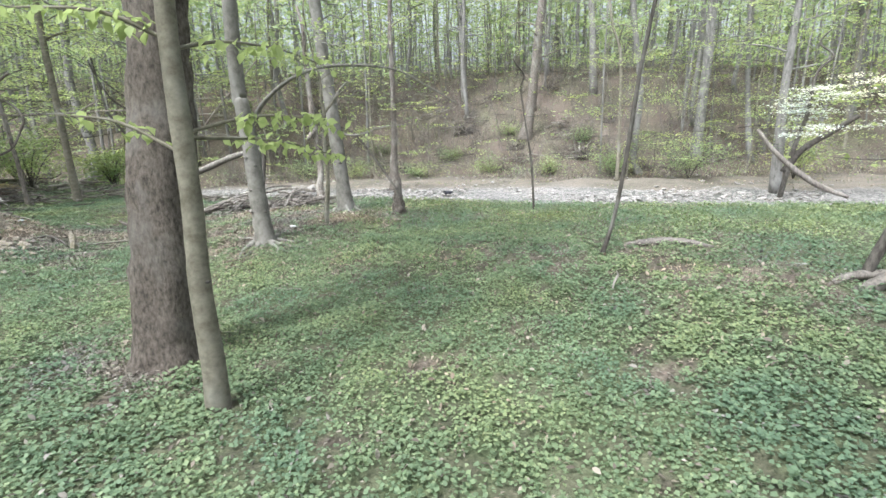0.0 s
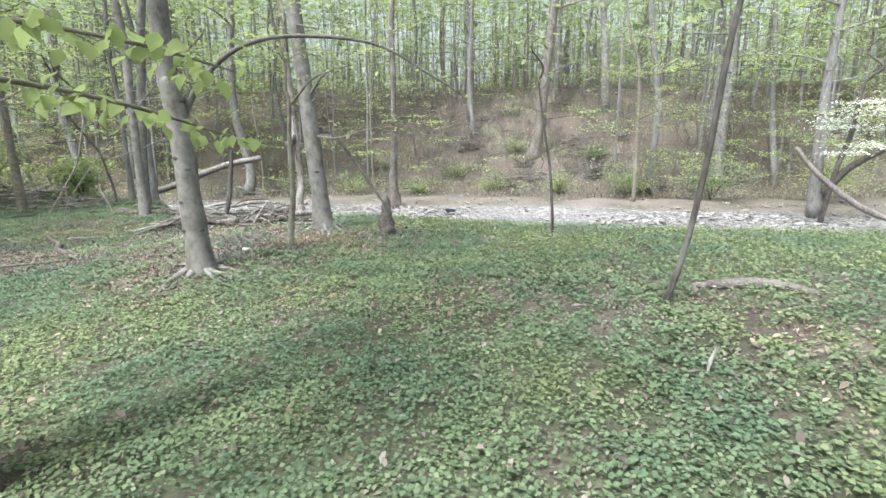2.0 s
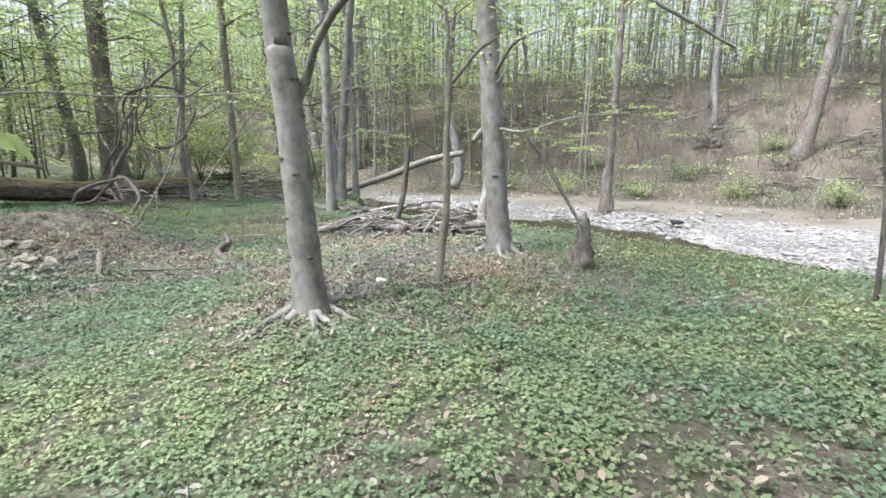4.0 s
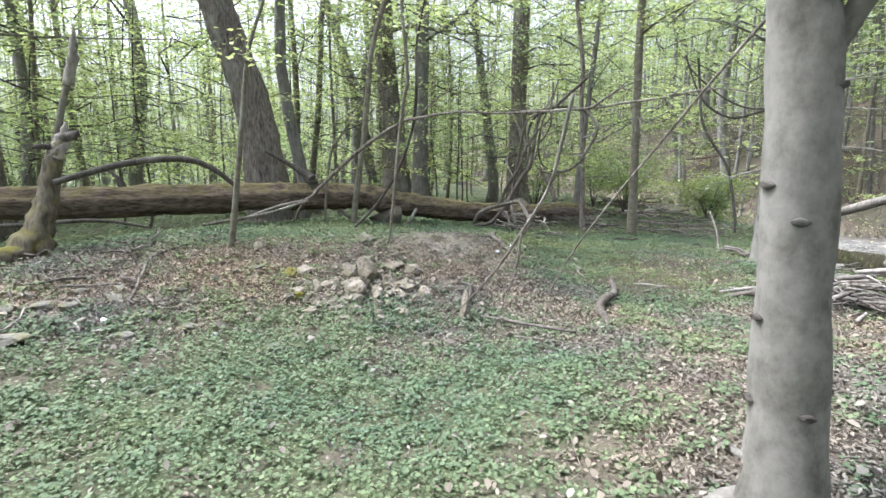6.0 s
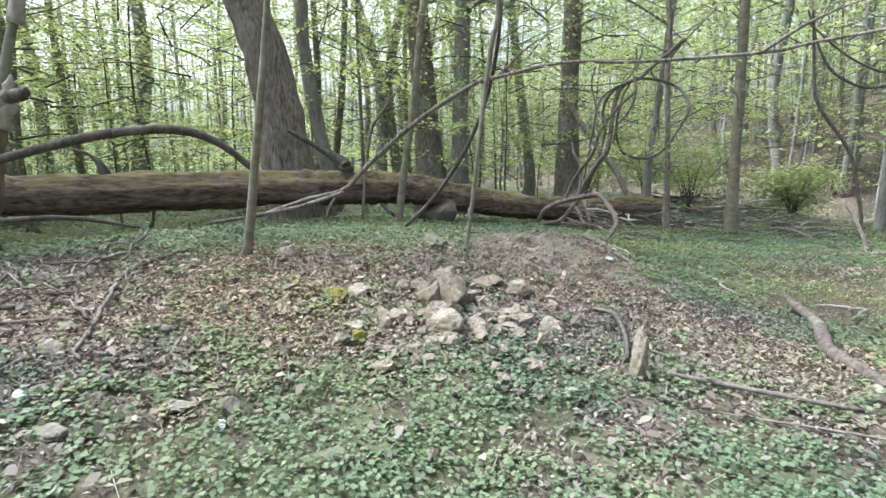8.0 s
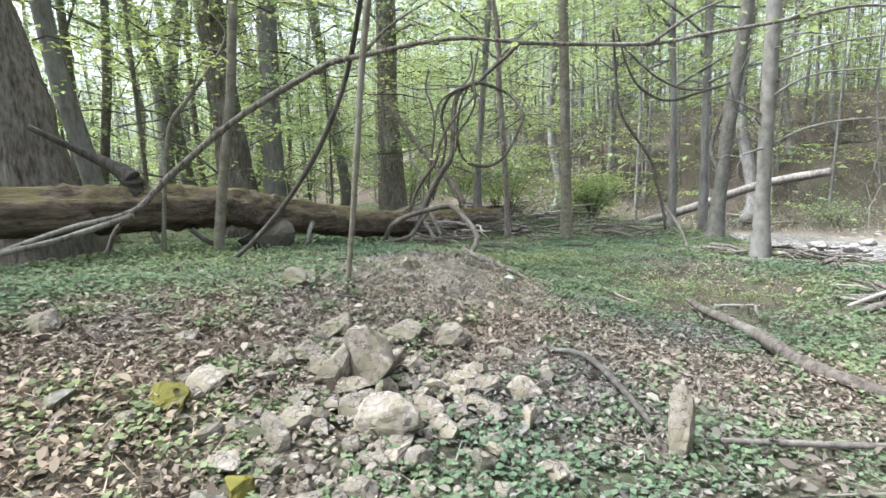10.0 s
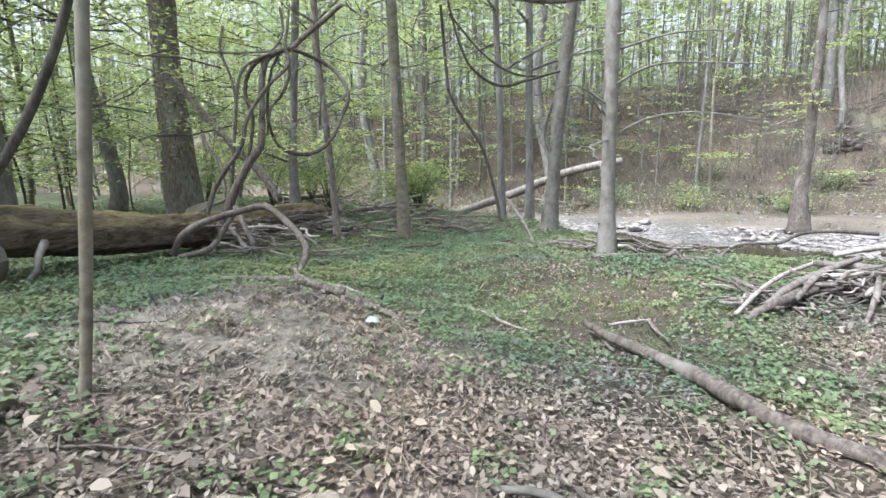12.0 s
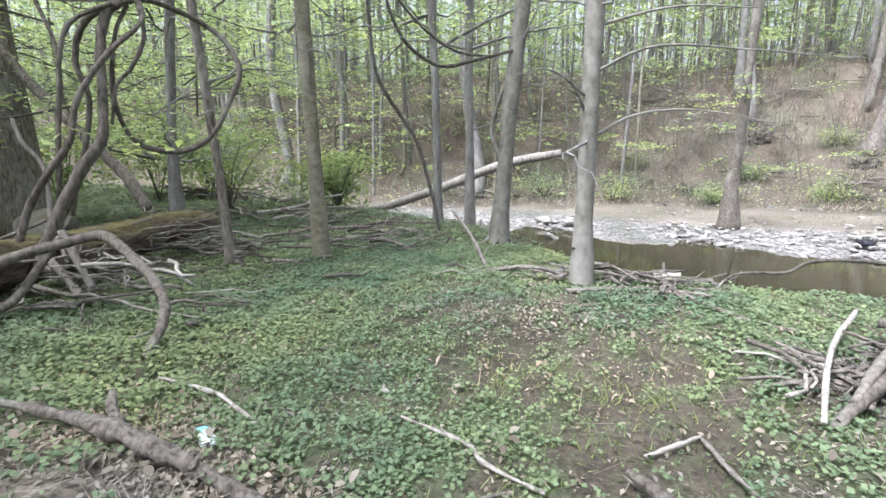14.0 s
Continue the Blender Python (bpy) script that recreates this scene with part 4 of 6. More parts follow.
# saplings
for k, (line, m, lab, rise, lf) in enumerate((
        ([(-2.32, 9.21, -0.27, 0.048), (-2.29, 9.22, 0.05, 0.043), (-2.24, 9.24, 0.53, 0.038), (-2.24, 9.24, 1.21, 0.031), (-2.21, 9.25, 1.71, 0.026), (-2.24, 9.24, 1.95, 0.021), (-2.23, 9.24, 2.26, 0.017)], BARK_SAP, "thin leaning sapling rooted in leaf litter", 1.8, 60), ([(-8.6, 8.04, -0.05, 0.021), (-8.58, 8.09, 0.38, 0.02), (-8.54, 8.14, 0.94, 0.022), (-8.51, 8.19, 1.47, 0.023), (-8.47, 8.25, 1.99, 0.025), (-8.44, 8.3, 2.31, 0.025)], BARK_SAP, "slim straight sapling on the stony mound", 2.5, 70), ([(-11.61, 7.66, -0.03, 0.026), (-11.59, 7.72, 0.67, 0.022), (-11.57, 7.83, 1.4, 0.026), (-11.52, 8.01, 1.7, 0.022), (-11.45, 8.26, 2.07, 0.018), (-11.4, 8.45, 2.45, 0.012)], BARK_SAP, "thin crooked sapling before the log", 0.8, 40),
        ([(-11.43, 8.17, 0.03, 0.06), (-11.39, 8.27, 0.78, 0.056), (-11.34, 8.42, 1.77, 0.054), (-11.31, 8.5, 2.56, 0.053), (-11.28, 8.6, 3.33, 0.048)], BARK_SAP, "straight sapling rising before the log", 4.0, 90), ([(-8.9, 6.01, 0.23, 0.043), (-8.9, 6.13, 0.88, 0.036), (-8.9, 6.24, 1.69, 0.03), (-8.91, 6.36, 2.53, 0.024), (-8.91, 6.6, 3.24, 0.018)], BARK_SAP, "thin sapling in green herbs", 1.0, 60), ([(1.94, 6.51, -0.29, 0.035), (2.07, 6.47, 0.2, 0.026), (2.18, 6.44, 0.99, 0.026), (2.26, 6.42, 1.85, 0.026), (2.35, 6.39, 2.53, 0.023), (2.42, 6.36, 3.11, 0.021)], BARK_DARK, "dark leaning sapling in the grass", 2.0, 50),
        ([(1.78, 10.89, -0.5, 0.025), (1.71, 10.9, 0.62, 0.025), (1.58, 10.92, 1.44, 0.018), (1.48, 10.93, 2.12, 0.018)], BARK_DARK, "thin bare sapling by the stream", 0.8, 14),
        ([(4.36, 5.29, -0.3, 0.055), (4.45, 5.29, -0.07, 0.055), (4.56, 5.27, 0.24, 0.055), (4.7, 5.23, 0.65, 0.047)], BARK_DARK, "short leaning sapling beside driftwood", 1.0, 30))):
    r, l = grown("sapling", line, m, 60 + k, lab, 10, rise, rough=0.03, category="sapling", group="saplings", sink=0.06, limbs=(([(-2.21, 9.25, 1.71, 0.024), (-2.08, 9.31, 1.87, 0.02), (-1.95, 9.36, 2.03, 0.016), (-1.79, 9.43, 2.14, 0.011)],) if k == 0 else ()))
    crown(r, l, 160 + k, 0.55, 0.98, 6, 0.9, lf // 4, 0.08, LEAF_LIME, m, spray=0.45)
r, l = grown("leaning_pole", [(-10.49, 7.89, -0.03, 0.02), (-10.3, 8.12, 0.25, 0.022), (-10.08, 8.38, 0.62, 0.023), (-9.81, 8.6, 1.11, 0.025), (-9.52, 8.72, 1.65, 0.022), (-9.25, 8.7, 2.11, 0.022), (-9.0, 8.62, 2.46, 0.019)], BARK_DARK, 75, "dark leaning dead pole in front of the log", 10, 1.0, rough=0.05, category="dead sapling", sink=0.04)


def stick(name, line, material, seed, label, category="branch", sides=9, rough=0.06, group=""):
    rng = np.random.default_rng(seed)
    ob = part(name, Geo().add(*tube(curve(line, 7), sides, rough, rng)), material)
    return tagged(ob, label, category, group)


def branched(name, main, others, material, seed, label, category="branch", part_name="side_branch", sides=9, rough=0.05):
    rng = np.random.default_rng(seed)
    root = thing(name, main[0][:3], label, category)
    part("main_stem", Geo().add(*tube(curve(main, 8), sides, rough, rng)), material, root)
    for o in others:
        part(part_name, Geo().add(*tube(curve(o, 7), sides, rough, rng)), material, root)
    return root


# long arching branch and its leaves
r = branched("arching_branch", [(x, y, z, r * 0.75) for x, y, z, r in [(-10.93, 6.09, 0.22, 0.028), (-11.06, 6.78, 0.44, 0.034), (-11.13, 7.31, 0.56, 0.039), (-11.14, 7.66, 0.88, 0.047), (-10.7, 8.21, 1.44, 0.045), (-9.73, 8.63, 1.82, 0.037), (-9.28, 8.75, 1.85, 0.03), (-8.48, 9.05, 1.87, 0.022), (-8.07, 9.61, 1.84, 0.022), (-7.6, 10.63, 1.9, 0.022), (-7.2, 10.82, 1.93, 0.021), (-6.67, 11.0, 1.95, 0.019), (-6.5, 11.05, 2.03, 0.011)]], ([(x, y, z, r * 0.75) for x, y, z, r in [(-11.13, 7.31, 0.56, 0.032), (-11.25, 7.17, 0.37, 0.032), (-11.34, 7.1, 0.16, 0.032)]], [(-9.28, 8.75, 1.85, 0.02), (-9.1, 8.95, 2.1, 0.012), (-8.8, 9.2, 2.3, 0.004)], [(-7.6, 10.63, 1.9, 0.02), (-7.3, 10.9, 2.15, 0.012), (-7.0, 11.2, 2.3, 0.004)],
             [(-6.67, 11.0, 1.95, 0.02), (-6.2, 11.3, 2.0, 0.01), (-5.7, 11.6, 1.85, 0.004)]), BARK_OAK, 80, "long grey arching branch reaching over the mound", "branch")
leafy(r, [(-10.93, 6.09, 0.22, 0.028), (-11.06, 6.78, 0.44, 0.034), (-11.13, 7.31, 0.56, 0.039), (-11.14, 7.66, 0.88, 0.047), (-10.7, 8.21, 1.44, 0.045), (-9.73, 8.63, 1.82, 0.037), (-9.28, 8.75, 1.85, 0.03), (-8.48, 9.05, 1.87, 0.022), (-8.07, 9.61, 1.84, 0.022), (-7.6, 10.63, 1.9, 0.022), (-7.2, 10.82, 1.93, 0.021), (-6.67, 11.0, 1.95, 0.019), (-6.5, 11.05, 2.03, 0.011)], 213, 40, 0.075, LEAF_LIME, 0.14, 0.03, 0.45)
stick("low_twig", [(-3.93, 7.61, 1.45, 0.01), (-3.98, 7.6, 1.26, 0.01), (-4.04, 7.57, 1.01, 0.009), (-4.12, 7.47, 0.78, 0.008), (-4.22, 7.33, 0.52, 0.006), (-4.32, 7.12, 0.28, 0.004), (-4.45, 6.89, 0.12, 0.003), (-4.56, 6.71, 0.02, 0.001)], BARK_OAK, 81, "thin drooping bare branch over leaf litter", "branch", 7, 0.02)
stick("low_twig", [(-4.12, 7.46, 0.76, 0.006), (-4.12, 7.43, 0.57, 0.005), (-4.13, 7.36, 0.37, 0.004), (-4.13, 7.26, 0.19, 0.003), (-4.13, 7.17, 0.06, 0.002)], BARK_OAK, 82, "thin drooping bare branch over leaf litter", "branch", 7, 0.02)
stick("low_twig", [(-3.2, 9.0, 2.6, 0.012), (-3.8, 8.75, 1.9, 0.01), (-4.3, 8.55, 1.25, 0.008), (-4.75, 8.3, 0.55, 0.006), (-5.0, 8.1, -0.1, 0.003)], BARK_OAK, 83, "thin drooping bare branch over leaf litter", "branch", 7, 0.02)

# vines
branched("vine_tangle", [(-12.39, 11.97, -0.06, 0.064), (-12.22, 12.13, 0.46, 0.060), (-12.03, 12.28, 0.89, 0.054), (-11.87, 12.38, 1.15, 0.046), (-11.88, 12.46, 1.54, 0.042), (-11.91, 12.52, 1.89, 0.042), (-11.89, 12.59, 2.22, 0.046), (-11.76, 12.66, 2.37, 0.039), (-11.58, 12.79, 2.44, 0.036), (-11.46, 12.91, 2.58, 0.036), (-11.28, 13.06, 2.77, 0.033), (-11.03, 13.25, 3.03, 0.030)], [
    [(-12.61, 12.00, 0.20, 0.032), (-12.52, 12.10, 0.55, 0.032), (-12.32, 12.17, 0.85, 0.032), (-12.10, 12.25, 1.13, 0.028), (-12.03, 12.30, 1.45, 0.028), (-11.90, 12.38, 1.70, 0.025), (-11.72, 12.48, 1.94, 0.025), (-11.57, 12.62, 2.13, 0.021), (-11.56, 12.71, 2.28, 0.022), (-11.63, 12.73, 2.47, 0.022), (-11.64, 12.83, 2.77, 0.018), (-11.67, 12.93, 3.05, 0.014)],
    [(-11.77, 12.68, 2.38, 0.029), (-12.04, 12.60, 2.27, 0.029), (-12.18, 12.55, 2.08, 0.029), (-12.20, 12.51, 1.82, 0.026), (-12.11, 12.51, 1.55, 0.026), (-12.11, 12.43, 1.15, 0.022), (-12.16, 12.33, 0.84, 0.018), (-12.24, 12.28, 0.44, 0.018)],
    [(-11.78, 12.60, 2.36, 0.021), (-12.08, 12.43, 2.19, 0.021), (-12.17, 12.35, 1.93, 0.021), (-12.20, 12.30, 1.54, 0.021), (-12.24, 12.24, 1.07, 0.022), (-12.28, 12.20, 0.63, 0.018)],
    [(-11.71, 12.80, 2.45, 0.026), (-11.78, 13.21, 2.48, 0.027), (-11.82, 13.73, 2.44, 0.029), (-11.60, 13.87, 2.24, 0.030), (-11.43, 13.86, 1.92, 0.030), (-11.44, 13.69, 1.61, 0.029), (-11.51, 13.49, 1.26, 0.029), (-11.65, 13.30, 1.06, 0.028), (-11.79, 13.03, 1.02, 0.027), (-11.92, 12.79, 1.13, 0.022), (-11.96, 12.67, 1.40, 0.022), (-11.94, 12.64, 1.73, 0.022), (-11.87, 12.68, 2.12, 0.018), (-11.73, 12.72, 2.37, 0.018)],
    [(-11.59, 12.71, 2.34, 0.022), (-11.57, 12.70, 2.06, 0.022), (-11.68, 12.63, 1.80, 0.018), (-11.81, 12.55, 1.62, 0.018), (-11.86, 12.50, 1.28, 0.014)],
    [(-11.80, 12.71, 2.41, 0.018), (-12.22, 12.62, 2.42, 0.014), (-12.56, 12.51, 2.44, 0.014), (-12.95, 12.45, 2.51, 0.011), (-13.40, 12.39, 2.73, 0.011), (-13.90, 12.32, 2.91, 0.007)],
    [(-12.66, 12.66, 2.83, 0.018), (-12.68, 12.59, 2.49, 0.018), (-12.47, 12.53, 2.12, 0.018), (-12.35, 12.46, 1.82, 0.014), (-12.31, 12.41, 1.47, 0.011)],
    [(-11.80, 12.88, 3.01, 0.018), (-11.74, 12.84, 2.72, 0.018), (-11.76, 12.74, 2.51, 0.018), (-11.86, 12.66, 2.38, 0.018)]],
    BARK_VINE, 84, "tangle of thick looping grey-brown vines hanging from trees", "vine", "vine_stem", 12, 0.09)
stick("leaning_dead_tree", [(-15.91, 14.15, 2.87, 0.057), (-15.34, 14.12, 2.28, 0.063), (-14.93, 14.08, 1.90, 0.062), (-14.50, 14.05, 1.55, 0.067), (-14.03, 14.02, 1.15, 0.066), (-13.50, 14.01, 0.73, 0.072), (-13.09, 13.95, 0.27, 0.071)], BARK_OAK, 841, "dead leaning stem behind the vine tangle", "dead tree", 10, 0.06)
stick("dead_sapling", [(-12.96, 12.38, 1.35, 0.019), (-12.86, 12.37, 1.12, 0.023), (-12.70, 12.39, 0.94, 0.023), (-12.62, 12.37, 0.71, 0.023), (-12.58, 12.31, 0.34, 0.023)], WOOD_GREY, 842, "thin pale crooked dead stem by the log", "sapling", 8, 0.06)
stick("broken_stake", [(-12.05, 12.00, 0.34, 0.033), (-11.87, 11.96, 0.09, 0.037), (-11.68, 11.92, -0.17, 0.032)], WOOD_GREY, 844, "short grey broken root stake under the arch", "root", 10, 0.12)
stick("broken_stake", [(-12.09, 11.89, 0.10, 0.033), (-11.88, 11.87, -0.09, 0.032), (-11.68, 11.85, -0.26, 0.025)], WOOD_GREY, 845, "short grey broken root stake under the arch", "root", 10, 0.12)
stick("low_branch", [(-13.56, 11.45, -0.16, 0.022), (-13.33, 11.62, 0.01, 0.022), (-13.05, 11.79, 0.12, 0.022), (-12.68, 12.00, 0.28, 0.018), (-12.33, 12.20, 0.45, 0.018)], WOOD_GREY, 851, "grey dead branch lying across the fallen log", "branch", 9, 0.08)
stick("low_branch", [(-13.27, 11.48, -0.21, 0.026), (-13.07, 11.64, -0.03, 0.026), (-12.96, 11.76, 0.13, 0.022)], WOOD_GREY, 852, "grey dead branch lying across the fallen log", "branch", 9, 0.08)
stick("hanging_vine", [(-10.87, 16.19, 3.74, 0.028), (-10.89, 16.37, 2.9, 0.028), (-10.82, 16.5, 2.07, 0.031), (-10.31, 16.72, 1.16, 0.031), (-10.12, 16.73, 0.57, 0.031), (-9.96, 16.7, 0.0, 0.031), (-9.88, 16.64, -0.36, 0.024)], BARK_DARK, 85, "dark hanging vine with a broken end", "vine", group="hanging vines")
stick("hanging_vine", [(-10.28, 15.17, 3.48, 0.018), (-10.18, 15.47, 2.77, 0.021), (-10.0, 15.68, 2.38, 0.025), (-9.61, 15.9, 2.14, 0.025), (-9.14, 16.08, 2.23, 0.025), (-8.64, 16.22, 2.35, 0.022)], BARK_DARK, 86, "dark vine sagging between trees", "vine", group="hanging vines")
stick("hanging_vine", [(-10.28, 15.23, 3.27, 0.018), (-9.88, 15.64, 2.7, 0.018), (-9.43, 15.95, 2.35, 0.019), (-8.93, 16.18, 2.27, 0.019)], BARK_DARK, 87, "thin dark vine sagging between trees", "vine", group="hanging vines")
stick("arched_root", [(-12.2, 11.1, -0.19, 0.039), (-12.08, 11.2, 0.07, 0.043), (-11.85, 11.39, 0.23, 0.043), (-11.54, 11.64, 0.33, 0.042), (-11.3, 11.77, 0.37, 0.045), (-10.94, 11.71, 0.21, 0.039), (-10.6, 11.59, 0.01, 0.038), (-10.38, 11.38, -0.11, 0.036), (-10.34, 11.15, -0.31, 0.032)], BARK_VINE, 88, "thick arched grey dead root near the log end", "root", 12)
stick("arched_root", [(-11.91, 10.99, -0.16, 0.032), (-11.82, 11.33, -0.11, 0.034), (-11.82, 11.58, 0.1, 0.034), (-11.82, 11.81, 0.33, 0.030)], BARK_VINE, 89, "curved grey dead root on the ground", "root", 12)
def on_ground(points, lift=0.75):
    """Lays a line of (x, y, radius) or (x, y, radius, extra height) on the ground."""
    return [(p[0], p[1], HZ(p[0], p[1]) + lift * p[2] + (p[3] if len(p) > 3 else 0), p[2]) for p in points]


branched("rotten_branch", on_ground(((-10.4, 10.2, 0.016, 0.06), (-9.8, 10.15, 0.026, 0.06), (-9.3, 10.05, 0.036, 0.05), (-8.95, 10.02, 0.031, 0.045), (-8.6, 9.98, 0.024, 0.035), (-8.35, 9.97, 0.009, 0.01))),
         (on_ground(((-9.3, 10.05, 0.032), (-9.42, 10.14, 0.026, 0.08), (-9.55, 10.25, 0.014, 0.17))), on_ground(((-8.95, 10.02, 0.02), (-8.9, 10.0, 0.014, 0.06), (-8.87, 10.01, 0.006, 0.12)))), BARK_OAK, 90, "split grey rotten branch on brown leaves", "branch", "side_branch", 12, 0.26)
for k, (pts, m) in enumerate(((((-9.95, 10.87, 0.012), (-9.5, 10.8, 0.022), (-9.13, 10.63, 0.012)), WOOD_PALE), (((-8.5, 11.07, 0.012), (-8.1, 10.95, 0.018), (-7.95, 10.8, 0.02), (-7.65, 10.68, 0.012)), WOOD_PALE),
                              (((-8.43, 10.1, 0.018), (-8.25, 10.25, 0.02), (-8.07, 10.41, 0.012)), WOOD_GREY), (((-8.0, 10.45, 0.012), (-7.8, 10.62, 0.014)), WOOD_GREY), (((-7.18, 11.15, 0.015), (-7.0, 11.3, 0.02), (-6.86, 11.44, 0.014)), WOOD_PALE),
                              (((-6.87, 11.4, 0.02), (-6.8, 11.15, 0.022), (-6.7, 10.88, 0.018)), WOOD_GREY), (((-7.3, 10.95, 0.012), (-7.15, 10.75, 0.018), (-7.05, 10.55, 0.014)), WOOD_GREY), (((-9.2, 12.9, 0.01), (-8.9, 12.95, 0.014)), WOOD_PALE),
                              (((-8.9, 7.3, 0.008), (-8.3, 7.9, 0.01), (-7.6, 8.15, 0.006)), WOOD_GREY), (((-9.2, 5.6, 0.02), (-8.6, 5.2, 0.025), (-8.0, 5.1, 0.015)), BARK_DARK), (((-8.7, 4.2, 0.015), (-8.0, 4.0, 0.022), (-7.3, 4.25, 0.012)), BARK_DARK),
                              (((-7.6, 5.9, 0.008), (-7.0, 6.2, 0.01), (-6.5, 6.1, 0.006)), WOOD_GREY), (((-5.9, 8.2, 0.006), (-5.2, 8.9, 0.009), (-4.6, 9.3, 0.005)), WOOD_GREY), (((-3.9, 12.6, 0.03), (-3.0, 12.3, 0.035), (-2.2, 12.2, 0.02)), WOOD_GREY))):
    ob = part("fallen_stick", Geo().add(*tube(curve(on_ground([(a, b, c * 0.62, 0.015) for a, b, c in pts], 1.6), 6), 9, 0.28, np.random.default_rng(800 + k))), m)
    tagged(ob, "dead weathered stick lying on the forest floor", "stick", "fallen sticks")

# the long fallen log
rng = np.random.default_rng(9)
LOG = [(-11.15, -1.5, 0.62, 0.25), (-11.42, 1.45, 0.62, 0.24), (-11.6, 3.7, 0.54, 0.25), (-11.8, 6.4, 0.585, 0.25), (-11.87, 7.4, 0.56, 0.245), (-11.94, 8.5, 0.53, 0.24), (-12.05, 9.3, 0.37, 0.23), (-12.45, 11.2, 0.1, 0.22), (-12.8, 12.8, -0.02, 0.21), (-12.95, 14.2, 0.0, 0.19), (-12.92, 14.9, -0.02, 0.12)]
log = thing("fallen_log", (-11.8, 7, 0), "long mossy fallen log with dark rotten bark", "log")
part("log_body", Geo().add(*tube(curve(LOG, 16), 32, 0.07, rng, flute=7)), BARK_LOG, log)
part("broken_limb", Geo().add(*tube(curve([(-11.8, 7.48, 0.87, 0.108), (-11.89, 7.38, 0.99, 0.08), (-12.0, 7.12, 1.16, 0.044), (-12.1, 6.69, 1.42, 0.03)], 6), 9, 0.06, rng)), BARK_DARK, log)
part("knob", Geo().add(*tube(curve([(-11.84, 7.48, 0.6, 0.16), (-11.84, 7.48, 0.78, 0.12), (-11.80, 7.48, 0.89, 0.113)], 5), 12, 0.1, rng)), BARK_DARK, log)
part("broken_limb", Geo().add(*tube(curve([(-11.7, 4.4, 0.72, 0.09), (-11.7, 4.35, 0.9, 0.05), (-11.75, 4.2, 1.05, 0.02), (-11.8, 3.9, 1.15, 0.008)], 5), 8, 0.06, rng)), BARK_DARK, log)
for k, (a, b) in enumerate((((-11.5, 3.1, 0.35), (-11.2, 3.4, -0.05)), ((-11.7, 8.0, 0.3), (-11.45, 8.5, -0.1)), ((-11.8, 9.6, 0.25), (-11.5, 9.2, -0.15)))):
    part("broken_limb", Geo().add(*tube(wander(a, b, 0.035, 0.02, 5, 0.02, rng), 7, 0.05, rng)), BARK_DARK, log)
stick("low_branch", [(-10.9, 1.9, 0.28, 0.03), (-10.7, 3.2, 0.3, 0.03), (-10.6, 4.2, 0.34, 0.028), (-10.6, 4.9, 0.2, 0.015)], BARK_DARK, 91, "dark dead branch lying under the log", "branch")
stick("low_branch", [(-10.5, 5.6, 0.22, 0.02), (-10.9, 6.6, 0.34, 0.026), (-11.1, 7.3, 0.52, 0.03)], BARK_OAK, 92, "grey dead branch propped against the log", "branch")

# hollow snag
snag = thing("snag", (-9.55, 3.65, 0.05), "hollow broken snag with yellow moss and pale wood", "dead tree")
part("stump_base", Geo().add(*tube(curve([(x, y, z - 0.07, r * 0.7) for x, y, z, r in [(-9.3, 3.3, 0.1, 0.05), (-9.27, 3.31, 0.11, 0.156), (-9.5, 3.66, 0.12, 0.221), (-9.67, 3.87, 0.28, 0.199)]], 6), 14, 0.1, rng)), BARK_SNAG, snag)
part("shell", Geo().add(*tube(curve([(x, y, z, r * k) for (x, y, z, r), k in zip([(-9.54, 3.63, 0.01, 0.255), (-9.67, 3.83, 0.45, 0.185), (-9.73, 3.94, 0.91, 0.146), (-9.75, 4.03, 1.3, 0.127), (-9.77, 4.15, 1.53, 0.096)], (0.82, 0.76, 0.74, 0.7, 0.55))], 7), 20, 0.13, rng, flute=3)), BARK_SNAG, snag)
part("root_slab", Geo().add(*tube(curve([(-9.52, 3.6, HZ(-9.52, 3.6) + 0.06, 0.15), (-9.62, 3.15, HZ(-9.62, 3.15) + 0.05, 0.13), (-9.76, 2.6, HZ(-9.76, 2.6) + 0.04, 0.1), (-9.9, 2.15, HZ(-9.9, 2.15) + 0.02, 0.05)], 7), 14, 0.22, rng, flute=2)), BARK_SNAG, snag)
part("bare_top", Geo().add(*tube(curve([(-9.74, 4.02, 1.22, 0.1), (-9.76, 4.1, 1.42, 0.085), (-9.76, 4.15, 1.56, 0.05), (-9.75, 4.18, 1.68, 0.008)], 5), 12, 0.18, rng)), WOOD_PALE, snag)
part("standing_splinter", Geo().add(*tube(curve([(x, y, z, r * 0.7) for x, y, z, r in [(-9.91, 3.88, 0.9, 0.075), (-9.94, 4.08, 1.77, 0.057), (-9.9, 4.26, 2.35, 0.052), (-9.85, 4.36, 2.67, 0.029)]], 6), 10, 0.08, rng)), BARK_SAP, snag)
part("bare_splinter", Geo().add(*tube(curve([(-9.93, 4.2, 2.15, 0.075), (-9.9, 4.28, 2.45, 0.06), (-9.86, 4.33, 2.7, 0.035), (-9.83, 4.36, 2.9, 0.006)], 5), 9, 0.18, rng)), WOOD_PALE, snag)
part("broken_stub", Geo().add(*tube(curve([(-9.72, 4.12, 1.46, 0.05), (-9.66, 4.24, 1.5, 0.06), (-9.62, 4.32, 1.52, 0.04)], 4), 9, 0.15, rng)), BARK_DARK, snag)
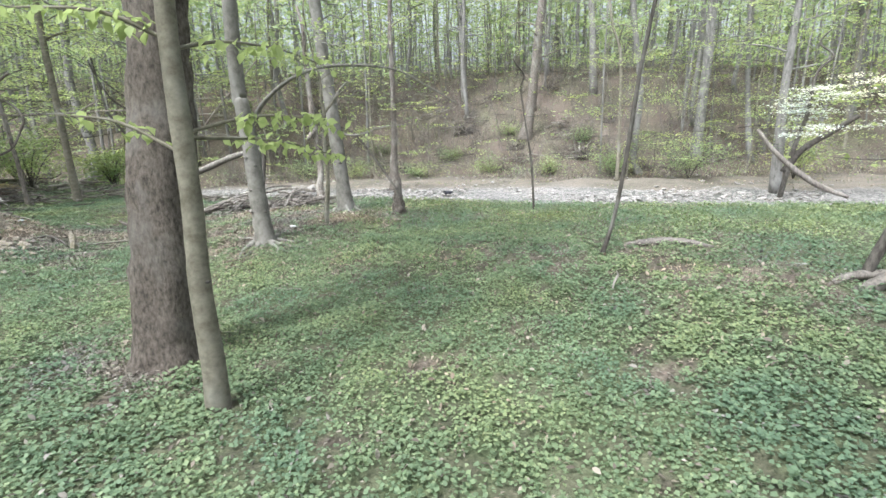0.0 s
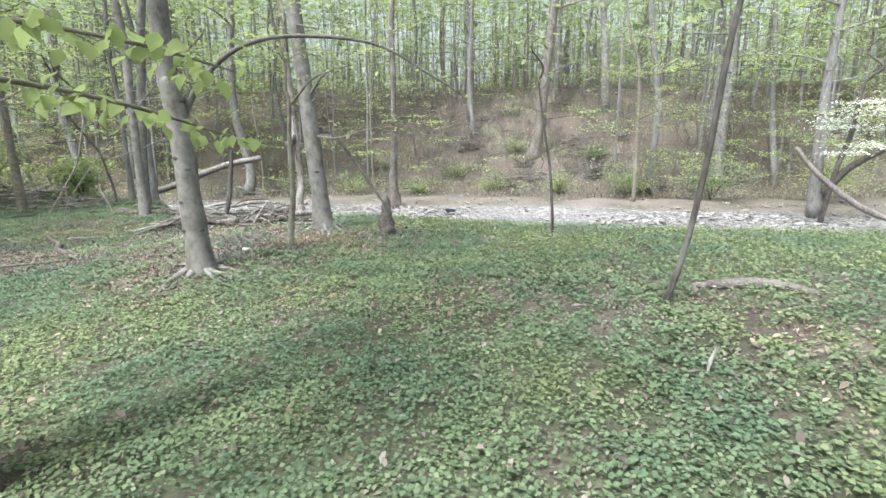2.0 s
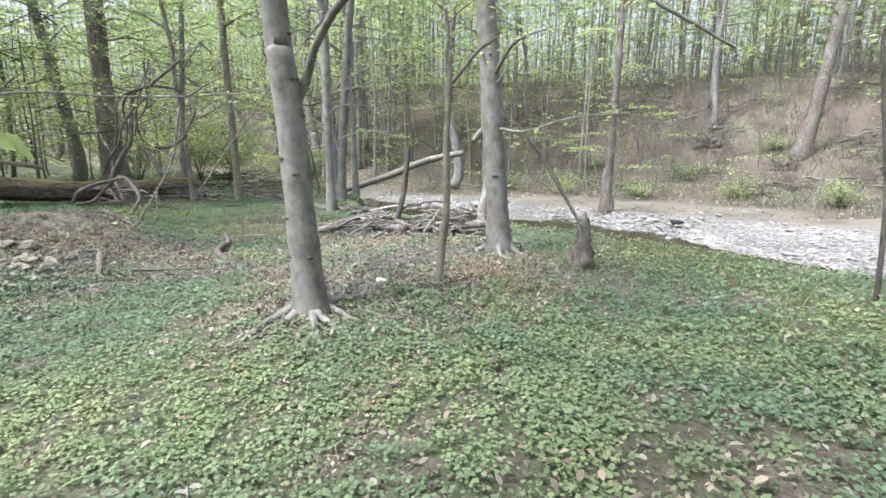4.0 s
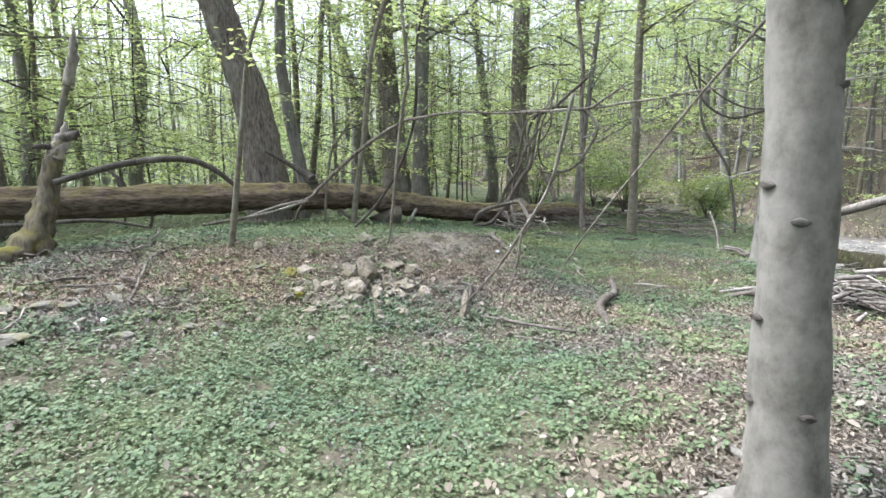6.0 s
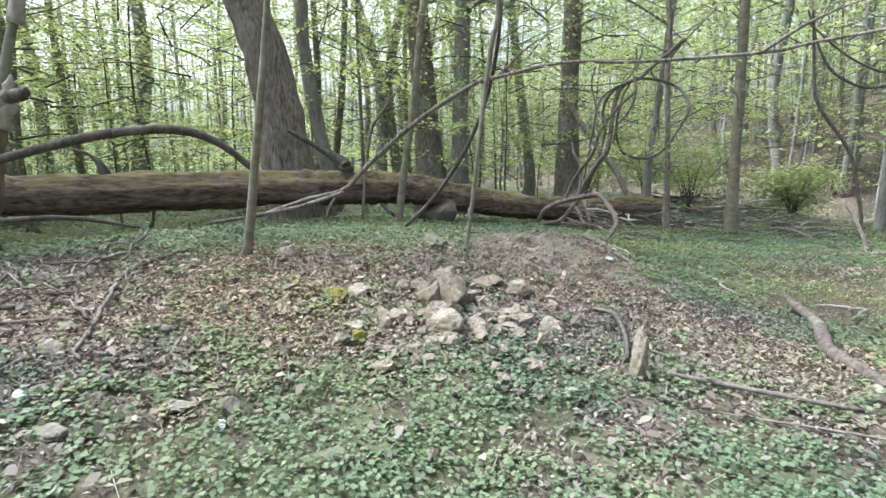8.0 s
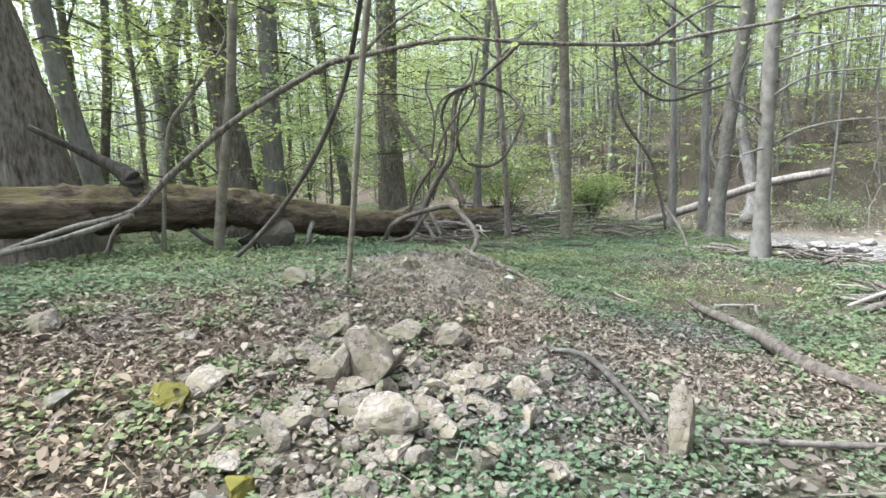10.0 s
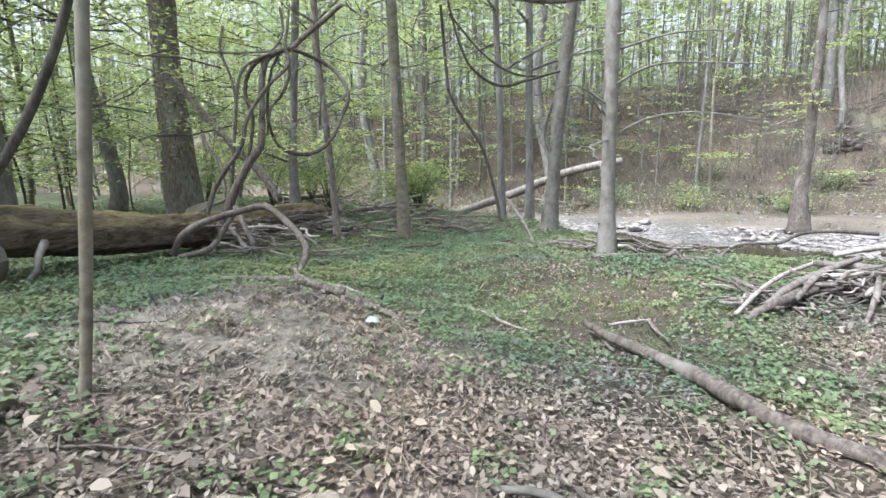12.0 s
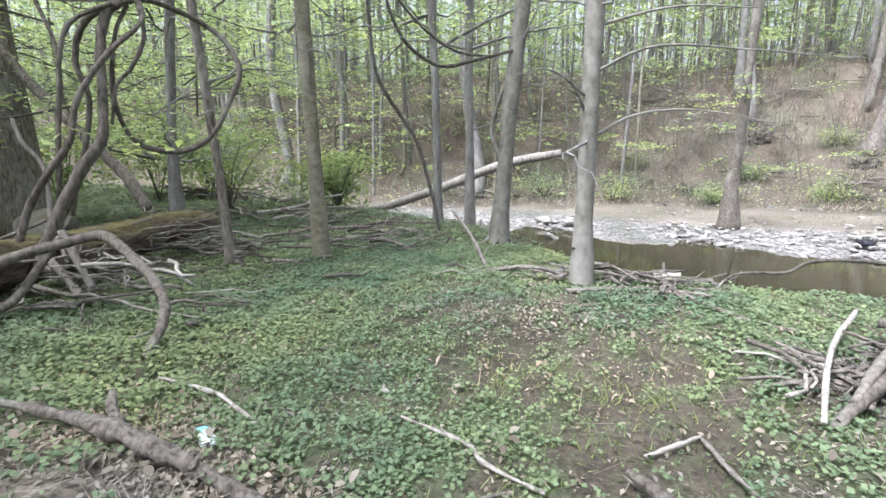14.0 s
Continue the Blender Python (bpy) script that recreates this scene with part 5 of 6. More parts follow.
part("broken_stub", Geo().add(*tube(curve([(-9.72, 4.0, 1.36, 0.04), (-9.68, 3.88, 1.36, 0.035), (-9.66, 3.82, 1.34, 0.015)], 4), 9, 0.15, rng)), BARK_DARK, snag)
part("curved_limb", Geo().add(*tube(curve([(-9.54, 4.03, 0.92, 0.039), (-9.59, 4.78, 1.15, 0.045), (-9.54, 5.41, 1.22, 0.044), (-9.58, 5.79, 1.12, 0.037), (-9.59, 6.15, 0.83, 0.03)], 8), 9, 0.04, rng)), BARK_DARK, snag)

# rotten stump with a leaning pole
st = thing("rotten_stump", (-1.15, 10.96, HZ(-1.15, 10.96)), "small dark rotten stump with splintered top", "stump")
part("stump_body", Geo().add(*tube(curve([(-1.15, 10.96, HZ(-1.15, 10.96) - 0.08, 0.16), (-1.15, 10.96, -0.25, 0.125), (-1.16, 10.96, 0.03, 0.09), (-1.16, 10.96, 0.24, 0.055), (-1.16, 10.96, 0.32, 0.015)], 5), 16, 0.17, rng, flute=5)), BARK_VINE, st)
stick("leaning_stick", [(-1.16, 10.87, 0.14, 0.02), (-1.46, 11.07, 0.53, 0.023), (-1.83, 11.21, 1.04, 0.024), (-2.14, 11.32, 1.37, 0.018), (-2.4, 11.44, 1.48, 0.014)], BARK_DARK, 93, "dark dead stick leaning on the stump", "branch")

# logs and driftwood
stick("white_fallen_trunk", [(-15.01, 22.76, -1.3, 0.115), (-13.46, 23.27, -0.86, 0.127), (-11.64, 23.68, -0.24, 0.139), (-9.99, 23.84, 0.39, 0.13), (-8.29, 23.8, 0.73, 0.115)], WOOD_LOG, 94, "long bleached fallen trunk across the stream bed", "log", 16, 0.04)
stick("bare_log", [(-7.29, 10.86, -0.39, 0.022), (-7.1, 10.71, -0.42, 0.034), (-6.84, 10.53, -0.44, 0.042), (-6.6, 10.28, -0.43, 0.045), (-6.43, 10.03, -0.41, 0.048), (-6.2, 9.75, -0.42, 0.046), (-5.85, 9.55, -0.43, 0.042), (-5.5, 9.3, -0.46, 0.03)], BARK_VINE, 95, "grey dead log lying in green herbs", "log", 14, 0.07)
stick("bare_log", [(2.45, 7.08, -0.28, 0.034), (2.79, 7.03, -0.24, 0.065), (3.15, 6.96, -0.23, 0.065), (3.56, 6.81, -0.29, 0.044)], WOOD_GREY, 96, "short pale log lying in grass", "log", 12, 0.1)
for k, (line, m) in enumerate((([(-9.64, 14.27, -0.49, 0.025), (-9.07, 14.41, -0.51, 0.025), (-8.4, 14.54, -0.41, 0.027), (-7.73, 14.56, -0.41, 0.029)], WOOD_GREY), ([(-7.44, 14.66, -0.43, 0.039), (-6.97, 14.63, -0.44, 0.037), (-6.48, 14.58, -0.38, 0.032)], WOOD_PALE), ([(-7.65, 14.03, -0.48, 0.022), (-7.13, 14.05, -0.48, 0.02), (-6.59, 14.03, -0.42, 0.02), (-6.28, 14.0, -0.43, 0.015)], WOOD_GREY), ([(-6.2, 14.47, -0.58, 0.015), (-5.95, 14.56, -0.33, 0.015), (-5.5, 14.52, -0.27, 0.018), (-5.29, 14.56, -0.16, 0.018), (-4.97, 14.52, -0.11, 0.02), (-4.55, 14.41, -0.11, 0.024)], BARK_DARK), ([(-8.63, 14.64, -0.55, 0.03), (-8.92, 14.84, -0.1, 0.024), (-9.22, 14.98, 0.23, 0.018)], WOOD_GREY), ([(3.66, 4.89, -0.38, 0.028), (3.92, 4.95, -0.38, 0.064), (4.23, 5.0, -0.28, 0.078), (4.56, 5.04, -0.12, 0.093)], WOOD_GREY), ([(3.86, 5.15, -0.35, 0.03), (4.19, 5.26, -0.24, 0.046), (4.59, 5.26, -0.22, 0.056)], WOOD_GREY))):
    stick("driftwood", line, m, 140 + k, "weathered driftwood branch on the bank", "branch", 10, 0.08, "driftwood")

stick("surface_root", on_ground(((-7.7, 13.86, 0.026), (-7.13, 14.08, 0.03), (-6.63, 14.12, 0.03), (-6.38, 13.73, 0.026), (-6.06, 13.36, 0.02), (-5.58, 13.09, 0.012)), 0.9), BARK_VINE, 149, "long grey root running over the bank", "root", 9, 0.1)


def pile(name, centre, size, count, seed, label, fixed=(), long=1.0):
    """A heap of driftwood; each stick is a part."""
    rng = np.random.default_rng(seed)
    root = thing(name, (centre[0], centre[1], HZ(*centre)), label, "wood pile")
    for line, m in fixed:
        part("log", Geo().add(*tube(curve(line, 6), 12, 0.12, rng)), m, root)
    for k in range(count):
        u = rng.random() ** 0.7
        a = rng.uniform(0, 6.283)
        x, y = centre[0] + math.cos(a) * size[0] * u, centre[1] + math.sin(a) * size[1] * u
        ln, t = rng.uniform(0.2, 1.0) * long, rng.normal(0.2, 0.8)
        z = HZ(x, y) + 0.02 + size[2] * (1 - u) * rng.random()
        d = np.array((math.cos(t), math.sin(t), rng.normal(0, 0.12))) * ln / 2
        r = (0.005 + 0.02 * rng.random() ** 2) * long * (0.8 if size[2] < 0.1 else 1)
        p = np.array((x, y, z))
        a0, b0 = p - d, p + d
        a0[2], b0[2] = max(a0[2], HZ(a0[0], a0[1]) + r), max(b0[2], HZ(b0[0], b0[1]) + r)
        part("stick", Geo().add(*tube(wander(a0, b0, r, r * 0.55, 5, 0.03, rng), 6, 0.05, rng)), (WOOD_GREY, BARK_VINE, WOOD_GREY, BARK_DARK, BARK_OAK, WOOD_PALE)[rng.integers(6)], root)


RAGGED = [([(-6.14, 11.69, -0.48, 0.03), (-5.85, 12.0, -0.38, 0.048), (-5.6, 12.25, -0.33, 0.04), (-5.45, 12.5, -0.3, 0.02)], BARK_VINE), ([(-6.0, 11.85, -0.4, 0.02), (-5.72, 12.2, -0.27, 0.034), (-5.4, 12.6, -0.22, 0.025)], WOOD_GREY),
          ([(-5.75, 12.0, -0.36, 0.02), (-5.5, 12.4, -0.2, 0.03), (-5.15, 12.75, -0.12, 0.026)], WOOD_GREY), ([(-5.35, 12.75, -0.1, 0.02), (-5.05, 12.85, -0.04, 0.032), (-4.8, 12.95, -0.02, 0.024)], WOOD_PALE),
          ([(-5.35, 11.75, -0.46, 0.014), (-5.22, 12.05, -0.34, 0.024), (-5.1, 12.4, -0.22, 0.02)], WOOD_GREY)]
pile("driftwood_pile", (-5.05, 12.4), (1.1, 0.5, 0.4), 170, 31, "heap of grey driftwood sticks and rotten logs on the bank", tuple(RAGGED) + (([(-5.46, 12.63, -0.37, 0.065), (-5.12, 12.5, -0.36, 0.077), (-4.67, 12.28, -0.34, 0.077), (-4.42, 12.13, -0.31, 0.071)], BARK_OAK), ([(x, y, z, r * 0.7) for x, y, z, r in [(-6.22, 11.64, -0.43, 0.021), (-5.84, 12.55, -0.33, 0.029), (-5.35, 13.38, -0.29, 0.027)]], WOOD_PALE)))
pile("driftwood_pile", (-3.95, 12.8), (1.15, 0.5, 0.5), 230, 45, "heap of broken grey driftwood sticks behind leaf litter", ((
    [(-5.5, 12.75, -0.18, 0.031), (-5.0, 12.6, -0.2, 0.038), (-4.45, 12.35, -0.3, 0.034)], WOOD_GREY), ([(-4.9, 13.1, -0.12, 0.031), (-4.2, 13.1, -0.02, 0.037), (-3.5, 13.0, -0.1, 0.031)], BARK_OAK), ([(-3.9, 12.5, -0.35, 0.043), (-3.4, 12.75, -0.26, 0.056), (-2.95, 13.0, -0.24, 0.050)], BARK_OAK),
    ([(-4.1, 12.25, -0.4, 0.012), (-4.0, 12.45, -0.15, 0.014), (-3.9, 12.65, 0.06, 0.009)], WOOD_PALE), ([(-4.4, 12.35, -0.38, 0.010), (-4.1, 12.7, -0.1, 0.011), (-3.7, 13.0, 0.02, 0.007)], WOOD_PALE)), long=0.95)
r, l = grown("dead_tree", [(-3.55, 13.75, -0.5, 0.12), (-3.6, 13.85, -0.1, 0.1), (-3.58, 14.0, 0.28, 0.085), (-3.64, 14.1, 0.95, 0.08), (-3.72, 14.2, 1.7, 0.078), (-3.8, 14.3, 2.6, 0.07)], BARK_OAK, 99, "crooked dark dead tree at the lip of the bank", 12, 2.0, limbs=([(-3.7, 14.17, 1.45, 0.06), (-3.76, 13.95, 1.3, 0.065), (-3.8, 13.8, 1.18, 0.04)],), rough=0.08, category="dead tree", flare=1.3)
side_twigs(r, l, 431, 6, 0.3, 0.8, 1.0, BARK_DARK)
r, l = grown("dead_pole", [(-4.94, 12.5, -0.46, 0.05), (-4.76, 12.52, -0.18, 0.055), (-4.68, 12.59, 0.19, 0.052), (-4.63, 12.65, 0.67, 0.046), (-4.58, 12.67, 1.1, 0.035)], BARK_DARK, 98, "dark crooked pole rising from the driftwood pile", 10, 0, category="dead sapling", sink=0.0)
pile("stick_heap", (-11.2, 14.2), (1.7, 1.5, 0.2), 15, 32, "scattered grey sticks and roots by the log end")
pile("stick_heap", (-11.7, 12.2), (1.3, 1.0, 0.6), 75, 33, "tangle of grey dead sticks under the vines")
pile("stick_heap", (-12.6, 17.0), (3.2, 1.6, 0.5), 75, 34, "heap of grey brushwood near the stream", long=1.8)
pile("stick_heap", (-12.8, 13.8), (1.3, 1.5, 0.8), 90, 39, "grey tangle of dead branches behind the log", long=1.5)
pile("stick_heap", (-10.6, 15.6), (1.6, 0.6, 0.25), 26, 40, "dead branches along the edge of the flat", long=1.7)
pile("stick_heap", (-6.9, 14.3), (1.3, 0.4, 0.16), 34, 41, "grey dead sticks lying round the bank tree", long=1.4)
pile("stick_heap", (-8.2, 14.4), (1.0, 0.3, 0.12), 14, 35, "few dead sticks lying by the bank tree")
pile("stick_heap", (-8.3, 4.6), (1.6, 0.8, 0.06), 56, 36, "dead twigs strewn over brown leaf litter")
pile("stick_heap", (-16.0, 22.0), (5.0, 2.0, 0.6), 90, 37, "long brushwood heaped along the stream bed", long=2.2)
pile("stick_heap", (12.5, 18.6), (2.2, 1.0, 0.5), 30, 38, "brushwood below the flowering tree")


# ---- stones ----
def stone(x, y, half, tall, seed, material=STONE, label="pale angular limestone lump on the mound", yaw=None, sharp=0.3, taper=0.0):
    rng = np.random.default_rng(seed)
    v, f = blob(rng, 1, (1, 0.8, 1), sharp, 3 if half > 0.07 else 2)
    a = rng.uniform(0, 6.283) if yaw is None else yaw
    c, d = math.cos(a), math.sin(a)
    v[:, :2] *= (1 - taper * np.clip(v[:, 2:] * 0.5 + 0.5, 0, 1))
    v = v * (half * 1.05, half * 1.05, tall * 1.1) @ np.array([[c, d, 0], [-d, c, 0], [0, 0, 1]])
    bm = bmesh.new()
    vs = [bm.verts.new(p) for p in v]
    for face in f:
        bm.faces.new([vs[i] for i in face])
    me = bpy.data.meshes.new("stone")
    bm.to_mesh(me)
    bm.free()
    me.materials.append(material)
    ob = new("stone", me)
    ob.location = (x, y, HZ(x, y) + tall * 0.5)
    tagged(ob, label, "stone", "stones on the mound")


ROCKS = ((-7.49, 7.44, 0.124, 0.150), (-7.59, 7.31, 0.097, 0.093), (-7.30, 7.39, 0.067, 0.087), (-7.11, 7.26, 0.129, 0.093), (-7.30, 6.86, 0.063, 0.079), (-7.80, 6.79, 0.115, 0.051), (-7.98, 7.58, 0.129, 0.049),
         (-7.75, 7.85, 0.118, 0.059), (-7.54, 8.05, 0.130, 0.063), (-7.32, 8.03, 0.041, 0.038), (-7.24, 7.55, 0.050, 0.036), (-7.03, 7.73, 0.069, 0.039), (-6.93, 7.68, 0.059, 0.030), (-6.99, 7.97, 0.068, 0.054),
         (-6.98, 7.45, 0.062, 0.058), (-6.88, 7.21, 0.050, 0.051), (-6.75, 7.39, 0.044, 0.072), (-6.56, 7.58, 0.072, 0.052), (-7.00, 7.12, 0.051, 0.034), (-7.11, 7.07, 0.044, 0.035), (-7.26, 7.03, 0.046, 0.036),
         (-7.37, 6.98, 0.030, 0.022), (-7.49, 7.70, 0.095, 0.036), (-7.48, 7.35, 0.075, 0.029), (-7.11, 7.50, 0.038, 0.024), (-7.38, 7.55, 0.052, 0.033), (-7.24, 7.80, 0.032, 0.020), (-7.43, 7.17, 0.056, 0.023),
         (-7.24, 7.19, 0.048, 0.025))
for k, (x, y, a, b) in enumerate(ROCKS):
    stone(x, y, a * 1.15, b * 1.1, 300 + k)
stone(-7.77, 6.63, 0.107, 0.055, 330, STONE_MOSS, "flat stone covered in olive moss")
stone(-7.11, 6.65, 0.08, 0.045, 331, STONE_MOSS, "small stone with yellow moss")
stone(-8.82, 7.74, 0.17, 0.07, 332, STONE_GREY, "flat grey boulder half sunk in litter")
stone(-8.82, 6.35, 0.12, 0.09, 333, STONE, "grey stone leaning in green herbs")
stone(-6.33, 8.17, 0.095, 0.19, 336, STONE, "upright pointed pale stone in herbs", 0.3, 0.35, 0.5)
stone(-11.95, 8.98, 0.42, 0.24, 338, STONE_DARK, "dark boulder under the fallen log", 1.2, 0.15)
stone(-14.8, 13.7, 0.5, 0.4, 336, STONE_GREY, "large grey boulder beyond the log", 0.4, 0.2)
stone(-14.2, 11.6, 0.22, 0.25, 337, STONE_GREY, "grey rock beyond the log", 0.4, 0.2)
rng = np.random.default_rng(350)
for k in range(170):
    x, y = rng.normal(-7.2, 0.36), rng.normal(7.3, 0.4)
    s = 0.03 + 0.06 * rng.random() ** 2
    stone(x, y, s, s * rng.uniform(0.45, 0.8), 360 + k, STONE, "small pale stone chip in leaf litter")
for k in range(30):
    x, y = rng.normal(-7.0, 0.7), rng.normal(5.3, 0.6)
    s = rng.uniform(0.03, 0.08)
    stone(x, y, s, s * 0.6, 520 + k, STONE_GREY, "grey stone among brown leaves")
for k, (x, y, a, b) in enumerate(((-7.27, 4.01, 0.127, 0.065), (-7.18, 4.68, 0.104, 0.062), (-6.64, 4.38, 0.171, 0.045), (-6.92, 5.32, 0.056, 0.043), (-6.47, 4.34, 0.060, 0.039), (-6.64, 5.64, 0.102, 0.029), (-7.29, 4.99, 0.091, 0.051),
                             (-7.29, 4.43, 0.099, 0.054), (-7.29, 4.18, 0.086, 0.053), (-7.62, 4.25, 0.081, 0.043), (-7.60, 4.65, 0.076, 0.039), (-7.12, 5.41, 0.060, 0.032), (-6.55, 5.19, 0.086, 0.031), (-6.73, 4.84, 0.036, 0.020))):
    stone(x, y, a, b, 560 + k, STONE_GREY, "grey angular stone sunk in brown leaves")
for k in range(12):
    x, y = rng.uniform(-12, -7), rng.uniform(24, 28)
    s = rng.uniform(0.15, 0.4)
    stone(x, y, s, s * 0.5, 540 + k, GRAVEL, "pale slab on the stream bed")

def chips():
    """Small broken stone between the larger lumps, joined."""
    rng = np.random.default_rng(351)
    shapes = [blob(np.random.default_rng(70 + k), 1, (1, 0.75, 0.5), 0.25, 1) for k in range(8)]
    g = Geo()
    for k in range(900):
        x, y = (rng.normal(-7.2, 0.5), rng.normal(7.4, 0.5)) if k < 650 else (rng.normal(-7.2, 0.8), rng.normal(5.3, 0.8))
        v, f = shapes[rng.integers(8)]
        s, t = 0.008 + 0.028 * rng.random() ** 2, rng.uniform(0, 6.28)
        c, d = math.cos(t), math.sin(t)
        g.add(v @ np.array([[c, d, 0], [-d, c, 0], [0, 0, 1]]) * s + (x, y, HZ(x, y) + 0.02 + s * 0.3), f)
    tagged(part("stone_chips", g, STONE, flat=True), "small pale broken stone strewn round the larger lumps", "stones", kind="stuff")


chips()

# ---- grass ----
def blades(rng, x, y, tall, lean, half=0.004):
    n = len(x)
    a = rng.uniform(0, 6.283, n)
    d = np.stack([np.cos(a), np.sin(a), np.zeros(n)], 1)
    s = np.stack([-np.sin(a), np.cos(a), np.zeros(n)], 1) * half
    h = (tall * rng.uniform(0.5, 1.2, n))[:, None]
    p = np.stack([x, y, height(x, y)], 1)
    tip = p + d * h * lean * rng.uniform(0.3, 1.4, n)[:, None] + np.array((0, 0, 1)) * h * rng.uniform(0.3, 1, n)[:, None]
    return np.stack([p - s, p + s, tip], 1).reshape(-1, 3)


rng = np.random.default_rng(55)
x, y = scatter(rng, 52000, -2, 12, 7.0, 14.2, lambda a, b: np.clip(0.45 + 0.6 * wave(a, b, 1.7, 41), 0, 1) * smooth(7, 9.5, b) * (b < lip(a) + 0.6))
stuff("bank_grass", blades(rng, x, y, 0.16, 0.7), 3, GRASS, "thin green grass along the top of the bank", "grass")
x, y = scatter(rng, 34000, -12, -5.5, 10.3, 16, lambda a, b: np.clip(0.5 + 0.5 * wave(a, b, 1.3, 42), 0, 1) * (b < lip(a)))
stuff("meadow_grass", blades(rng, x, y, 0.07, 1.0), 3, GRASS, "short thin grass and moss in the clearing", "grass")
x, y = scatter(rng, 100000, -10.6, -7.0, 7.2, 10.8, lambda a, b: straw_at(a, b) * np.clip(0.6 + 0.6 * wave(a, b, 0.6, 43), 0, 1))
stuff("dry_grass", blades(rng, x, y, 0.03, 1.8, 0.005), 3, GRASS_DRY, "matted straw-coloured dry grass on the mound", "grass")

# ---- small litter ----
def crumple(name, at, size, colour, label, seed, rough=0.5):
    m, n, b = mat(name + "_surface", rough)
    b.inputs["Base Color"].default_value = (*colour, 1)
    bump(n, b, noise_at(n, 25, (1, 1, 1), 4), 0.6, 0.01)
    rng = np.random.default_rng(seed)
    v, f = blob(rng, 1, (1, 0.7, 0.45), 0.4, 2)
    ob = part(name, Geo().add(v * size + (at[0], at[1], HZ(*at) + size * 0.3), f), m)
    tagged(ob, label, "litter")


crumple("plastic_sheet", (-2.86, 8.93), 0.08, (0.6, 0.6, 0.58), "crumpled white plastic sheet on dark soil", 501)
crumple("plastic_cup", (-9.1, 10.3), 0.07, (0.7, 0.78, 0.8), "crushed pale plastic cup among herbs", 502)
crumple("paper_scrap", (-9.2, 10.38), 0.05, (0.2, 0.45, 0.55), "torn blue wrapper among herbs", 503)
crumple("plastic_bottle", (-8.45, 9.7), 0.07, (0.4, 0.43, 0.43), "crushed clear plastic bottle on leaves", 504, 0.15)
crumple("paper_scrap", (-6.2, 9.74), 0.04, (0.8, 0.8, 0.77), "small white paper scrap on soil", 505)
crumple("paper_scrap", (-6.88, 4.99), 0.06, (0.75, 0.78, 0.8), "white litter scrap among stones", 506)
crumple("paper_scrap", (-6.42, 5.86), 0.055, (0.7, 0.74, 0.74), "white litter scrap in herbs", 507)
crumple("paper_scrap", (-7.9, 3.97), 0.03, (0.7, 0.72, 0.72), "small white litter scrap in leaf litter", 509)
crumple("paper_scrap", (-0.2, 24.6), 0.3, (0.02, 0.02, 0.025), "black plastic rubbish on gravel", 508)
stick("white_twig", [(1.66, 5.1, -0.27, 0.008), (1.68, 5.12, -0.2, 0.012), (1.72, 5.14, -0.13, 0.01), (1.7, 5.13, -0.08, 0.004)], WOOD_PALE, 510, "short bleached twig standing in herbs", "twig")
stick("bark_strip", [(-7.25, 8.55, -0.26, 0.012), (-7.0, 8.55, -0.24, 0.016), (-6.7, 8.4, -0.3, 0.018), (-6.45, 8.2, -0.34, 0.012)], BARK_DARK, 511, "curved strip of dark bark on litter", "bark")
stick("wooden_strip", [(-6.2, 8.3, -0.36, 0.014), (-5.95, 8.55, -0.38, 0.014), (-5.55, 8.95, -0.41, 0.012)], WOOD_GREY, 512, "long thin weathered strip behind a stone", "wood strip")


def strewn():
    rng = np.random.default_rng(66)
    for k in range(80):
        x, y = rng.uniform(-10, -1), rng.uniform(4, 14.5)
        if y > lip(x) - 0.6 or rng.random() > 0.35 + 0.6 * float(litter_at(x, y)):
            continue
        ln, a, r = rng.uniform(0.15, 0.6), rng.uniform(0, 3.14), rng.uniform(0.004, 0.012)
        p = np.array((x, y, 0.0))
        d = np.array((math.cos(a), math.sin(a), 0)) * ln / 2
        w = wander(p - d, p + d, r, r * 0.5, 5, 0.015, rng)
        w[:, 2] = height(w[:, 0], w[:, 1]) + r + 0.01
        tagged(part("fallen_twig", Geo().add(*tube(w, 6)), (WOOD_GREY, BARK_DARK, WOOD_PALE)[k % 3]), "dead twig lying on the forest floor", "twig", "fallen twigs")


strewn()

# ---- flowering tree over the far bank ----
r, l = grown("flowering_tree", [(13.2, 20.5, -1.0, 0.1), (13.4, 20.3, 0.2, 0.09), (13.6, 20.1, 1.5, 0.08), (13.7, 20.0, 3.0, 0.05)], BARK_DARK, 13, "small tree with layers of white blossom", 10, 1.5, limbs=([(13.22, 20.49, -0.69, 0.137), (13.68, 20.19, 0.2, 0.123), (14.35, 19.76, 0.83, 0.109), (14.99, 19.35, 1.42, 0.082)],))
rng = np.random.default_rng(88)
c = [(rng.uniform(12.6, 17.5), rng.uniform(18.5, 21), z + rng.normal(0, 0.12)) for z in (0.9, 1.3, 1.9, 2.4, 2.7, 1.1, 1.6, 2.1) for _ in range(4)]
part("blossom", fast_mesh("blossom", leaves(sprays(rng, c, 0.4, 95, 0.12), 0.085, rng, 0.3, 4, 0.95), 4, PETAL), PETAL, r)
part("crown", fast_mesh("crown", leaves(sprays(rng, c, 0.6, 14, 0.3), 0.12, rng, 0.3, 4, 0.7), 4, LEAF_LIME), LEAF_LIME, r)
stick("fallen_branch", [(11.97, 20.4, 0.99, 0.066), (12.61, 20.0, 0.02, 0.093), (13.68, 19.32, -1.02, 0.107), (14.59, 18.74, -1.5, 0.067)], WOOD_GREY, 99, "pale dead branch leaning below the flowering tree", "branch")

